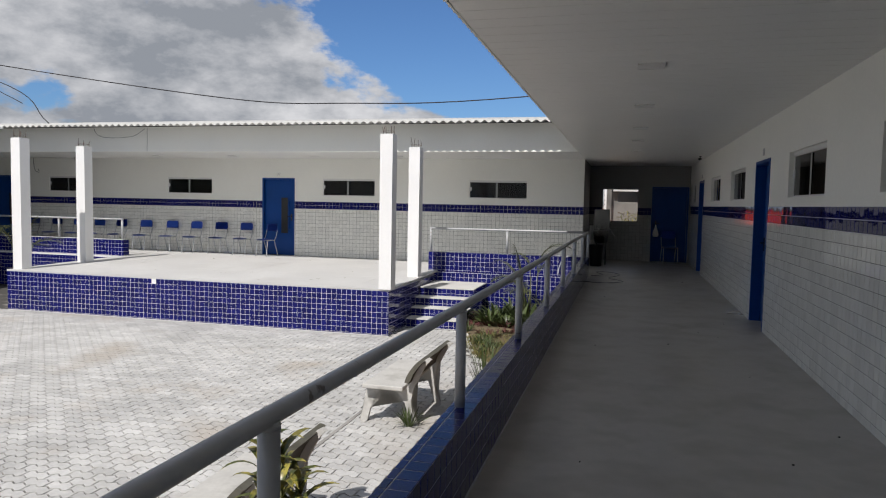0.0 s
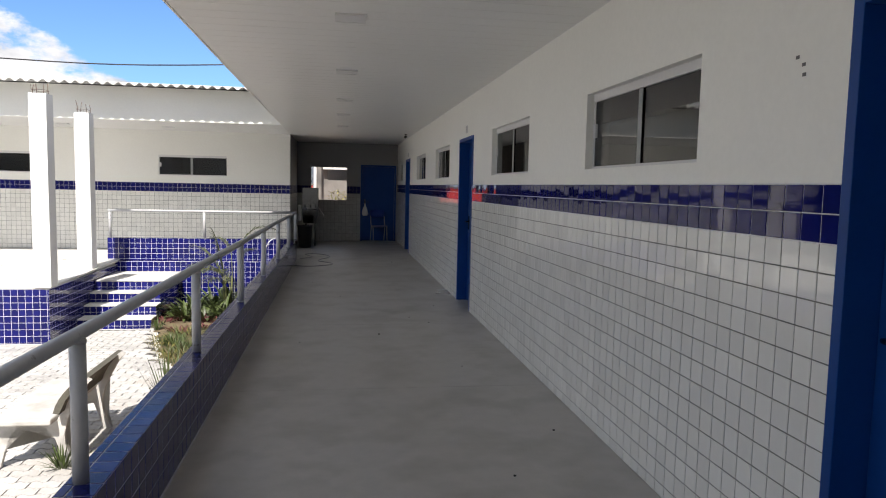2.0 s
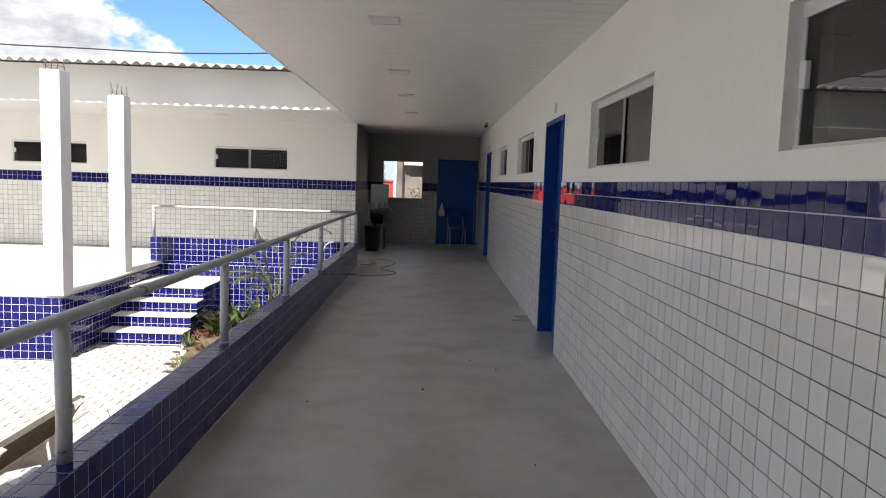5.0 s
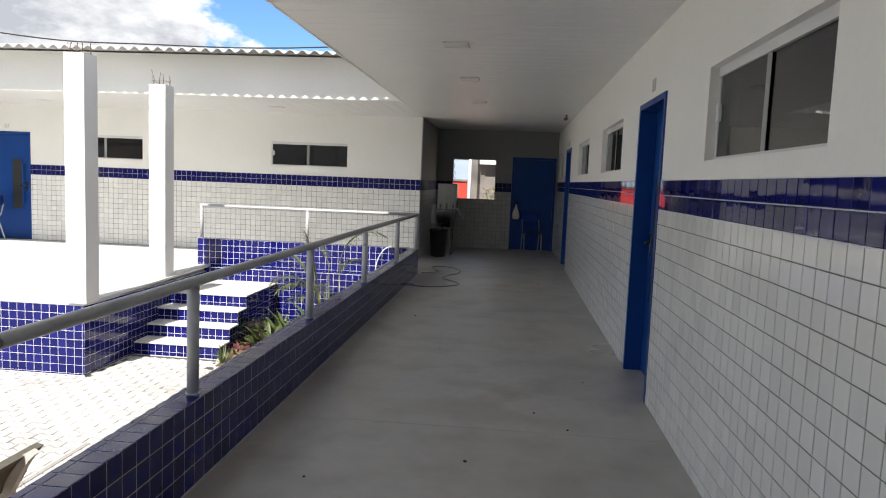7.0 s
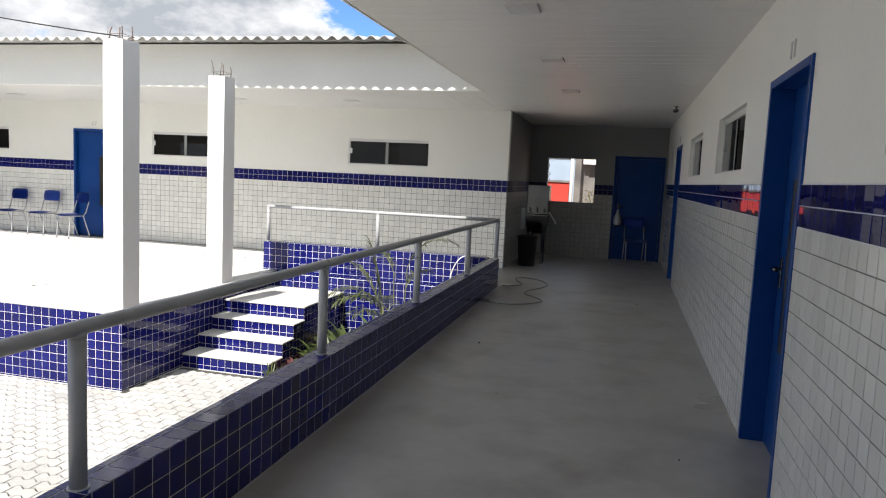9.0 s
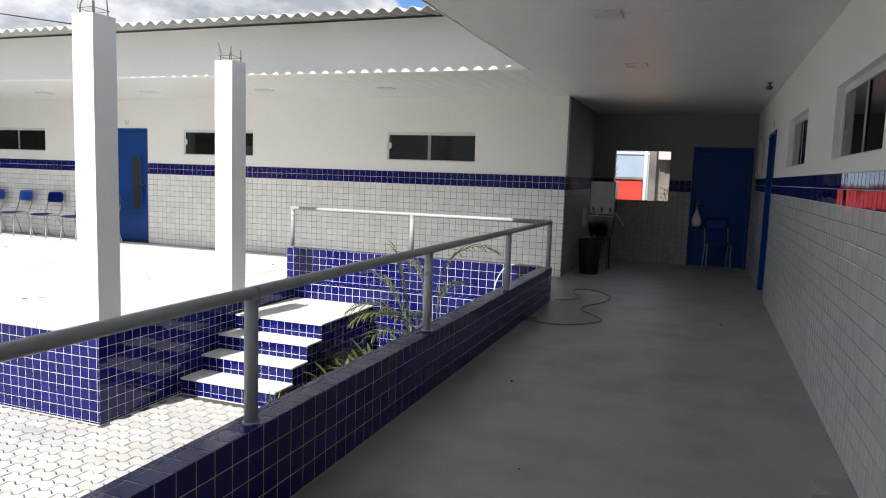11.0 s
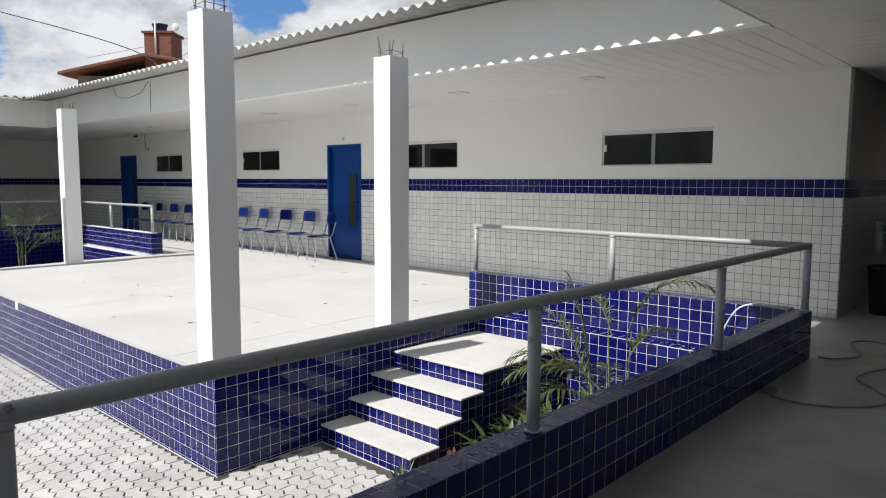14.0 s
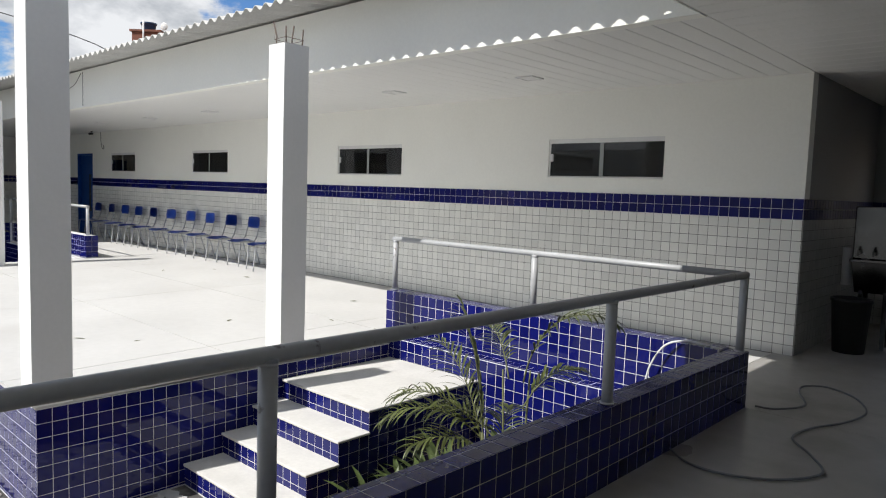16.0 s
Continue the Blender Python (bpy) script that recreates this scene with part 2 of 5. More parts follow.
# ---- mesh helpers ----
def box(bm, x0, x1, y0, y1, z0, z1, bevel=0.0):
    v = [bm.verts.new((x, y, z)) for z in (z0, z1) for y in (y0, y1) for x in (x0, x1)]
    fs = [bm.faces.new([v[i] for i in f]) for f in ((0, 2, 3, 1), (4, 5, 7, 6), (0, 1, 5, 4), (2, 6, 7, 3), (0, 4, 6, 2), (1, 3, 7, 5))]
    if bevel:
        es = list({e for f in fs for e in f.edges})
        bmesh.ops.bevel(bm, geom=es, offset=bevel, segments=2, affect="EDGES", profile=0.5)
    return v


def tube(bm, points, radius, sides=10, closed=False, taper=None):
    pts = [Vector(p) for p in points]
    rings, ref = [], Vector((0.31, 0.17, 0.93)).normalized()
    for i, p in enumerate(pts):
        d = (pts[min(i + 1, len(pts) - 1)] - pts[max(i - 1, 0)]).normalized()
        a = d.cross(ref)
        if a.length < 0.2:
            a = d.cross(Vector((1, 0, 0)))
        a.normalize()
        b = d.cross(a)
        r = radius * (1 + (taper - 1) * i / (len(pts) - 1)) if taper else radius
        rings.append([bm.verts.new(p + r * (math.cos(t) * a + math.sin(t) * b)) for t in (2 * math.pi * k / sides for k in range(sides))])
    for r0, r1 in zip(rings, rings[1:]):
        for k in range(sides):
            f = bm.faces.new((r0[k], r0[(k + 1) % sides], r1[(k + 1) % sides], r1[k]))
            f.smooth = True
    bm.faces.new(rings[0][::-1])
    bm.faces.new(rings[-1])


def curve(points, steps=6):
    """Smooth points through the given ones."""
    p = [Vector(q) for q in points]
    p = [2 * p[0] - p[1]] + p + [2 * p[-1] - p[-2]]
    out = []
    for i in range(1, len(p) - 2):
        for s in range(steps):
            t = s / steps
            out.append(0.5 * ((2 * p[i]) + (p[i + 1] - p[i - 1]) * t + (2 * p[i - 1] - 5 * p[i] + 4 * p[i + 1] - p[i + 2]) * t * t
                              + (3 * p[i] - p[i - 1] - 3 * p[i + 1] + p[i + 2]) * t ** 3))
    return out + [p[-2]]


def part(name, bm, material, parent=None, label=""):
    me = bpy.data.meshes.new(name)
    bmesh.ops.recalc_face_normals(bm, faces=bm.faces)
    bm.to_mesh(me)
    bm.free()
    me.materials.append(material)
    ob = new(name, me)
    ob.parent = parent
    if label:
        ob["label"] = label
    return ob


def thing(name, at=(0, 0, 0), turn=0.0, label="", category="", group="", kind=""):
    ob = new(name)
    ob.empty_display_size = 0.1
    ob.matrix_basis = pose(*at, 0, 0, turn)
    return tagged(ob, label, category, group, kind)


def boxes(name, material, parent, *dims, bevel=0.0, label=""):
    bm = bmesh.new()
    for d in dims:
        box(bm, *d, bevel=bevel)
    return part(name, bm, material, parent, label)


def structure(name, bm, material, label, category):
    return tagged(part(name, bm, material), label, category, kind="structure")


def slab(name, material, label, category, *dims, bevel=0.0):
    bm = bmesh.new()
    for d in dims:
        box(bm, *d, bevel=bevel)
    return structure(name, bm, material, label, category)


def holed(axis, face, back, u0, u1, z0, z1, holes):
    """A wall whose faces lie at face and back along an axis, from u0 to u1, with openings (u0, u1, z0, z1)."""
    bm = bmesh.new()
    us = sorted({u0, u1, *(h for o in holes for h in o[:2] if u0 < h < u1)})
    zs = sorted({z0, z1, *(h for o in holes for h in o[2:] if z0 < h < z1)})

    def solid(i, j):
        if not (0 <= i < len(us) - 1 and 0 <= j < len(zs) - 1):
            return False
        u, z = (us[i] + us[i + 1]) / 2, (zs[j] + zs[j + 1]) / 2
        return not any(a < u < b and c < z < d for a, b, c, d in holes)

    def at(d, u, z):
        return bm.verts.new((d, u, z) if axis == "x" else (u, d, z))

    for i in range(len(us) - 1):
        for j in range(len(zs) - 1):
            if not solid(i, j):
                continue
            a, b, c, d = us[i], us[i + 1], zs[j], zs[j + 1]
            for w in (face, back):
                bm.faces.new([at(w, a, c), at(w, b, c), at(w, b, d), at(w, a, d)])
            for (di, dj), (p, q) in (((-1, 0), ((a, c), (a, d))), ((1, 0), ((b, c), (b, d))), ((0, -1), ((a, c), (b, c))), ((0, 1), ((a, d), (b, d)))):
                if not solid(i + di, j + dj):
                    bm.faces.new([at(face, *p), at(face, *q), at(back, *q), at(back, *p)])
    bmesh.ops.remove_doubles(bm, verts=bm.verts, dist=1e-5)
    return bm


def tile_verts(w, h, d, b=0.0022):
    """A glazed tile from its middle: a front with a soft edge, and sides."""
    v = [(sx * (w / 2 - b), sy * (h / 2 - b), d) for sx, sy in ((-1, -1), (1, -1), (1, 1), (-1, 1))]
    v += [(sx * w / 2, sy * h / 2, d - b * 0.35) for sx, sy in ((-1, -1), (1, -1), (1, 1), (-1, 1))]
    v += [(sx * w / 2, sy * h / 2, 0.0) for sx, sy in ((-1, -1), (1, -1), (1, 1), (-1, 1))]
    return v


TILE_FACES = [(0, 1, 2, 3)] + [(k + 4, (k + 1) % 4 + 4, (k + 1) % 4, k) for k in range(4)] + [(k + 8, (k + 1) % 4 + 8, (k + 1) % 4 + 4, k + 4) for k in range(4)]
TILE_MESHES = {}


def tiles(parent, origin, u, v, size_u, size_v, pitch_u, pitch_v, single, joined, near=None, holes=(), gap=0.005, depth=0.006, tilt=0.33, top_down=False):
    """Tiles over a rectangle from origin along u and v, standing out along u x v. near: the stretch (u0, u1) whose whole tiles are objects."""
    o, u, v = Vector(origin), Vector(u).normalized(), Vector(v).normalized()
    n = u.cross(v)
    basis = Matrix((u, v, n)).transposed().to_4x4()
    verts, faces, count = [], [], 0
    rng = random.Random(int(1000 * (o.x + 3 * o.y + 7 * o.z)) + int(10 * size_u))
    nu, nv = math.ceil(size_u / pitch_u - 0.05), math.ceil(size_v / pitch_v - 0.05)
    for i in range(nu):
        for j in range(nv):
            a, b = i * pitch_u, min((i + 1) * pitch_u, size_u)
            c, d = j * pitch_v, min((j + 1) * pitch_v, size_v)
            if top_down:
                c, d = size_v - d, size_v - c
            for h0, h1, k0, k1 in holes:
                if a < h1 and b > h0 and (c + d) / 2 < k1 and (c + d) / 2 > k0:
                    if a >= h0 and b <= h1:
                        a = b
                    elif a < h0:
                        b = h0
                    else:
                        a = h1
            w, h = b - a - gap, d - c - gap
            if w < 0.012 or h < 0.012:
                continue
            mid = o + u * (a + b) / 2 + v * (c + d) / 2
            turn = Euler((radians(rng.gauss(0, tilt)), radians(rng.gauss(0, tilt)), radians(rng.gauss(0, 0.2))))
            m = Matrix.Translation(mid) @ basis @ turn.to_matrix().to_4x4()
            whole = abs(w - (pitch_u - gap)) < 1e-4 and abs(h - (pitch_v - gap)) < 1e-4
            if near and whole and near[0] <= (a + b) / 2 <= near[1] and count < 300:
                key = (round(w, 4), round(h, 4), single.name)
                if key not in TILE_MESHES:
                    me = bpy.data.meshes.new("tile")
                    me.from_pydata(tile_verts(w, h, depth), [], TILE_FACES)
                    me.materials.append(single)
                    TILE_MESHES[key] = me
                ob = new("tile", TILE_MESHES[key])
                ob.parent = parent
                ob.matrix_basis = m
                count += 1
            else:
                k = len(verts)
                verts += [m @ Vector(p) for p in tile_verts(w, h, depth)]
                faces += [tuple(q + k for q in f) for f in TILE_FACES]
    if verts:
        me = bpy.data.meshes.new("tiles")
        me.from_pydata(verts, [], faces)
        me.materials.append(joined)
        ob = new("tiles", me)
        ob.parent = parent
        ob["kind"] = "stuff"


def white_tiles(parent, origin, u, size_u, size_v, near=None, holes=(), pitch=0.0985):
    tiles(parent, origin, u, (0, 0, 1), size_u, size_v, pitch, pitch, M_WHITE_TILE, M_WHITE_TILES, near, holes, top_down=True)


def blue_tiles(parent, origin, u, v, size_u, size_v, near=None, holes=(), pitch=0.0985, pitch_v=None, top_down=True):
    tiles(parent, origin, u, v, size_u, size_v, pitch, pitch_v or pitch, M_BLUE_TILE, M_BLUE_TILES, near, holes, gap=0.0046, top_down=top_down)


# ---- large structure ----
GROUND, WALL_X, WALL_Y, END_Y, CEIL = -0.9, 2.235, 17.215, 19.97, 2.63
SOUTH, WEST = -5.0, -22.5
WIN_Z0, WIN_Z1, DOOR_H = 1.637, 2.122, 2.135
RIGHT_WINDOWS = [(-1.2, 0.23), (3.975, 5.41), (6.79, 8.225), (11.05, 12.5), (13.86, 15.29), (18.5, 19.45)]
RIGHT_DOORS = [(2.1, 3.04), (9.23, 10.17), (16.65, 17.6)]
BACK_WINDOWS = [(-3.3, -1.84), (-7.32, -5.85), (-12.12, -10.7), (-16.25, -14.85)]
BACK_DOORS = [(-9.12, -8.15), (-18.42, -17.4)]
BAND_R, BAND_B = 1.345, 1.28

# ground, one sheet to the horizon, and the sandy bed under the pavers
bm = bmesh.new()
box(bm, -900, 900, -900, 900, GROUND - 0.6, GROUND - 0.055)
structure("ground", bm, M_SAND, "bare sandy soil around the school", "ground")
slab("paving_bed", M_JOINT, "dark joint sand under the courtyard pavers", "ground", (-18, -0.30, -9, 15, GROUND - 0.06, GROUND - 0.011))

# right wing: floor, wall with windows and doors, ceiling
floor = thing("floor_corridor", label="smooth grey cement corridor floor with faint stains", category="floor", kind="structure")
for y0, y1 in ((SOUTH, 6.1), (6.1035, 8.5), (8.5035, 12.4), (12.4035, 15.2), (15.2035, END_Y + 0.3)):
    boxes("floor_slab", M_FLOOR, floor, (-0.3 if y0 < 15 else -0.62, 2.40, y0, y1, -0.9, 0.0))
rholes = [(a, b, WIN_Z0, WIN_Z1) for a, b in RIGHT_WINDOWS] + [(a, b, -1, DOOR_H) for a, b in RIGHT_DOORS]
wall_right = structure("wall_right", holed("x", WALL_X + 0.006, WALL_X + 0.17, SOUTH, END_Y + 0.15, 0.0, 3.4, rholes), M_PAINT,
                       "white painted wall with a glossy tile dado and blue band", "wall")
doors_u = [(END_Y - b, END_Y - a, -1, 3) for a, b in RIGHT_DOORS]
part("grout", holed("x", WALL_X + 0.0008, WALL_X + 0.02, SOUTH, END_Y, 0.001, BAND_R - 0.003, rholes[6:]), M_GROUT, wall_right)
part("band_grout", holed("x", WALL_X + 0.0008, WALL_X + 0.02, SOUTH, END_Y, BAND_R - 0.003, BAND_R + 0.2, rholes[6:]), M_GROUT_WHITE, wall_right)
white_tiles(wall_right, (WALL_X + 0.004, END_Y, 0), (0, -1, 0), END_Y - SOUTH, BAND_R, near=(END_Y - 5.6, END_Y - 3.3), holes=doors_u)
blue_tiles(wall_right, (WALL_X + 0.004, END_Y, BAND_R), (0, -1, 0), (0, 0, 1), END_Y - SOUTH, 0.197, near=(END_Y - 9.3, END_Y - 3.0), holes=doors_u)

# back block
bholes = [(a, b, WIN_Z0 + 0.005, WIN_Z1 - 0.028) for a, b in BACK_WINDOWS] + [(a, b, -1, DOOR_H - 0.033) for a, b in BACK_DOORS]
wall_back = structure("wall_back", holed("y", WALL_Y + 0.006, WALL_Y + 0.16, WEST, -0.446, 0.0, 3.4, bholes), M_PAINT,
                      "white painted classroom wall with square tile dado", "wall")
doors_b = [(a - WEST, b - WEST, -1, 3) for a, b in BACK_DOORS]
part("grout", holed("y", WALL_Y + 0.0008, WALL_Y + 0.02, WEST, -0.446, 0.001, BAND_B - 0.003, bholes[4:]), M_GROUT, wall_back)
part("band_grout", holed("y", WALL_Y + 0.0008, WALL_Y + 0.02, WEST, -0.446, BAND_B - 0.003, BAND_B + 0.2, bholes[4:]), M_GROUT_WHITE, wall_back)
white_tiles(wall_back, (WEST, WALL_Y + 0.004, 0), (1, 0, 0), -0.446 - WEST, BAND_B, near=(-WEST - 2.6, -WEST), holes=doors_b)
blue_tiles(wall_back, (WEST, WALL_Y + 0.004, BAND_B), (1, 0, 0), (0, 0, 1), -0.446 - WEST, 0.197, near=(-WEST - 7.5, -WEST), holes=doors_b)

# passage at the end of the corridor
wall_passage = slab("wall_passage", M_SHADE_PAINT, "wall of the end passage, its shade darkened into the paint", "wall", (-0.6, -0.446, WALL_Y + 0.162, END_Y, 0, 3.4))
boxes("grout", M_GROUT, wall_passage, (-0.447, -0.4425, WALL_Y + 0.01, END_Y, 0.001, BAND_B))
tiles(wall_passage, (-0.4435, WALL_Y, 0), (0, 1, 0), (0, 0, 1), END_Y - WALL_Y, BAND_B, 0.0985, 0.0985, M_SHADE_TILES, M_SHADE_TILES, top_down=True)
tiles(wall_passage, (-0.4435, WALL_Y, BAND_B), (0, 1, 0), (0, 0, 1), END_Y - WALL_Y, 0.197, 0.0985, 0.0985, M_SHADE_BLUE_TILES, M_SHADE_BLUE_TILES, top_down=True)
OPEN, END_DOOR = (-0.08, 0.866, 1.09, 1.985), (1.24, 2.2, -1, 2.06)
wall_end = structure("wall_end", holed("y", END_Y, END_Y + 0.15, -0.6, WALL_X, 0.0, 3.4, [OPEN, END_DOOR]), M_SHADE_PAINT,
                     "end wall with a rough opening to the street, shade darkened into its paint", "wall")
boxes("grout", M_GROUT, wall_end, (-0.44, END_DOOR[0], END_Y - 0.003, END_Y + 0.002, 0.001, OPEN[2] - 0.003), (OPEN[1] + 0.012, END_DOOR[0], END_Y - 0.003, END_Y + 0.002, OPEN[2], BAND_B))
tiles(wall_end, (-0.44, END_Y - 0.002, 0), (1, 0, 0), (0, 0, 1), END_DOOR[0] + 0.44, BAND_B, 0.0985, 0.0985, M_SHADE_TILES, M_SHADE_TILES,
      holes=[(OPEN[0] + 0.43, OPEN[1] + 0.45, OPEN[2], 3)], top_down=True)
tiles(wall_end, (-0.44, END_Y - 0.002, BAND_B), (1, 0, 0), (0, 0, 1), END_DOOR[0] + 0.44, 0.197, 0.0985, 0.0985, M_SHADE_BLUE_TILES, M_SHADE_BLUE_TILES,
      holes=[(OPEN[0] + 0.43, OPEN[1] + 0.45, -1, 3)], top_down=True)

# left wing, seen far across the courtyard
wall_left = structure("wall_left", holed("x", WEST, WEST - 0.15, SOUTH, WALL_Y + 0.16, 0.0, 3.4, [(14.3, 15.3, -1, 2.1)]), M_PAINT,
                      "white wall of the far wing with a tile band", "wall")
white_tiles(wall_left, (WEST + 0.001, 8.0, 0), (0, 1, 0), WALL_Y - 8.0, BAND_B, holes=[(6.3, 7.3, -1, 3)])
blue_tiles(wall_left, (WEST + 0.001, 8.0, BAND_B), (0, 1, 0), (0, 0, 1), WALL_Y - 8.0, 0.197, holes=[(6.3, 7.3, -1, 3)])
slab("floor_left", M_FLOOR, "grey cement floor of the far wing", "floor", (WEST, -16.2, SOUTH, 15.0, -0.9, 0.0))
# added out of view, tall enough to keep bright sky out of window reflections
slab("wall_south", M_PAINT, "plain white wall added out of view to close the courtyard and darken window reflections", "wall", (WEST - 0.15, 6.0, SOUTH - 4.15, SOUTH - 4.0, -0.95, 3.9))
slab("wall_corridor_south", M_PAINT, "plain white wall closing the corridor", "wall", (-0.4, WALL_X, SOUTH - 0.15, SOUTH, -0.9, 3.3))

# added rooms behind the windows, their unlit darkness partly put into the paint
slab("wall_room_right", M_ROOM, "added room walls behind the windows, their unlit darkness partly put into the paint", "wall", (6.0, 6.15, SOUTH, END_Y, 0, 3.4), (2.41, 6.0, SOUTH - 0.15, SOUTH, 0, 3.4),
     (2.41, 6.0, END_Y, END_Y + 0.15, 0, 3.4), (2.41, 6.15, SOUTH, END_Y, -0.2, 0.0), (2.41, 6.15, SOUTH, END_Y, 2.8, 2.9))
slab("wall_room_back", M_ROOM, "added classroom walls, their unlit darkness partly put into the paint", "wall", (WEST, -0.6, 21.5, 21.65, 0, 3.4), (WEST - 0.15, WEST, 17.38, 21.65, 0, 3.4), (WEST - 1.6, WEST - 1.5, 8, 17.3, 0, 3.4), (-0.75, -0.61, 17.38, 21.5, 0, 3.4),
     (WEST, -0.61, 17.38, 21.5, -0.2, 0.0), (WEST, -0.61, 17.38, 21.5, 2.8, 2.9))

# stage and its side walls
ST_X0, ST_X1, ST_Y0, ST_Y1, ST_TOP = -12.0, -3.50, 11.73, 14.92, -0.06
stage = slab("stage", M_GROUT_WHITE, "raised stage faced with square blue tiles", "stage", (ST_X0 + 0.0014, ST_X1 - 0.0014, ST_Y0 + 0.0014, ST_Y1, GROUND - 0.02, ST_TOP - 0.03))


def fall(y):
    return ST_TOP * max(0.0, min(1.0, (15.4 - y) / 3.6))


bm = bmesh.new()
XS, YS = [-12.0, -10.4, -7.33, -4.25, -3.496], [11.73, 13.37, 15.0, 17.2]
for x0, x1 in zip(XS, XS[1:]):
    for y0, y1 in zip(YS, YS[1:]):
        v = box(bm, x0 + (0.003 if x0 > -12 else 0), x1 - (0.003 if x1 < -3.5 else 0), y0 + (0.003 if y0 > 11.75 else -0.004), y1 - 0.003, -0.03, 0)
        for q in v:
            q.co.z += fall(q.co.y)
slabs = structure("stage_floor", bm, M_STAGE, "pale cement stage floor with cut joints", "floor")
slab("floor_back", M_STAGE, "pale cement floor of the back corridor", "floor", (WEST, -12.003, 15.0, 17.2, -0.9, 0.0), (-3.557, -0.625, 15.06, 17.2, -0.9, 0.0),
     (-12.0, -3.56, 14.93, 17.2, -0.9, -0.05))
blue_tiles(stage, (ST_X0, ST_Y0 + 0.006, GROUND), (1, 0, 0), (0, 0, 1), ST_X1 - ST_X0, ST_TOP - GROUND - 0.033, near=(5.0, 8.44), holes=[(3.545, 3.646, 0.72, 0.82)])
blue_tiles(stage, (ST_X1 - 0.006, ST_Y0, GROUND), (0, 1, 0), (0, 0, 1), ST_Y1 - ST_Y0, ST_TOP - GROUND - 0.033, near=(0.0, 3.1))
blue_tiles(stage, (ST_X0 + 0.006, ST_Y1, GROUND), (0, -1, 0), (0, 0, 1), ST_Y1 - ST_Y0, ST_TOP - GROUND - 0.033)

# steps from the courtyard to the stage
SX0, SX1 = -3.495, -2.36
steps = thing("steps", label="four cement steps with blue tiled risers beside the stage", category="steps", kind="structure")
LEVELS = [(12.76, -0.73), (13.08, -0.56), (13.36, -0.39), (13.65, -0.22)]
for k, (y, z) in enumerate(LEVELS):
    y1 = LEVELS[k + 1][0] + 0.05 if k < 3 else 14.9
    boxes("core", M_GROUT_WHITE, steps, (SX0, SX1 - 0.0014, y + 0.0014, y1 - 0.002, GROUND - 0.02, z - 0.022))
    bm = bmesh.new()
    box(bm, SX0, SX1 + 0.012, y - 0.014, y1 - 0.044 if k < 3 else 14.9, z - 0.022, z, bevel=0.007)
    tread = part("tread", bm, M_TREAD, steps, "worn white cement tread")
    blue_tiles(steps, (SX0, y + 0.006, z - 0.17), (1, 0, 0), (0, 0, 1), SX1 - SX0, 0.148, near=(0, 2), pitch=(SX1 - SX0) / 12, pitch_v=0.0965)
    blue_tiles(steps, (SX1 - 0.006, y, GROUND), (0, 1, 0), (0, 0, 1), y1 - 0.05 - y if k < 3 else 14.9 - y, z - 0.022 - GROUND)

# parapets with their copings
PX0, PX1, PY0, PY1, P_TOP = -0.312, -0.172, 15.04, 15.22, 0.41
parapet = slab("parapet_corridor", M_GROUT_DULL, "low corridor parapet faced with dark blue tiles", "parapet", (PX0 + 0.0014, PX1 - 0.0014, SOUTH, PY1 - 0.0014, GROUND, P_TOP - 0.0014))
blue_tiles(parapet, (PX1 - 0.006, SOUTH, 0.0), (0, 1, 0), (0, 0, 1), PY1 - SOUTH, P_TOP, near=(10.9, 18.5), pitch=0.1012)
blue_tiles(parapet, (PX1, PY1 - 0.006, 0.0), (-1, 0, 0), (0, 0, 1), PX1 - PX0, P_TOP, pitch=0.1, pitch_v=0.1012)
tiles(parapet, (PX1, PY1, P_TOP - 0.006), (-1, 0, 0), (0, -1, 0), PX1 - PX0, PY1 - SOUTH, 0.1, 0.1012, M_COPE_TILE, M_COPE_TILES, near=(0, 1))
blue_tiles(parapet, (PX0 + 0.006, PY0, GROUND), (0, -1, 0), (0, 0, 1), PY0 - SOUTH, P_TOP - GROUND, pitch=0.1012)

# the coping falls slightly along the corridor
parapet.matrix_basis = Matrix.Translation((0, 10, 0.41)) @ Matrix.Rotation(-0.0024, 4, "X") @ Matrix.Translation((0, -10, -0.41))

parapet_back = slab("parapet_back", M_GROUT_WHITE, "low back parapet faced with bright blue tiles", "parapet", (-3.72 + 0.0014, PX0, PY0 + 0.0014, PY1 - 0.0014, 0.0, P_TOP - 0.0014),
                    (-3.55, PX0, 14.9014, 15.055, GROUND, -0.0254))
blue_tiles(parapet_back, (-3.72, PY0 + 0.006, -0.03), (1, 0, 0), (0, 0, 1), 3.408, P_TOP + 0.03, near=(0, 3.4), pitch=0.1)
blue_tiles(parapet_back, (-3.55, 14.906, GROUND), (1, 0, 0), (0, 0, 1), 3.238, 0.87, near=(1.0, 3.2), pitch=0.1)
tiles(parapet_back, (-3.55, 14.9, -0.03), (1, 0, 0), (0, 1, 0), 3.238, 0.138, 0.1, 0.138, M_BLUE_TILE, M_BLUE_TILES)
tiles(parapet_back, (-3.72, PY0, P_TOP - 0.006), (1, 0, 0), (0, 1, 0), 3.4, 0.18, 0.1, 0.1, M_COPE_TILE, M_COPE_TILES)
blue_tiles(parapet_back, (-3.714, PY1, 0.0), (0, -1, 0), (0, 0, 1), 0.18, P_TOP, pitch=0.1)
blue_tiles(parapet_back, (PX0, PY1 - 0.006, 0.0), (-1, 0, 0), (0, 0, 1), 3.35, P_TOP, pitch=0.1)

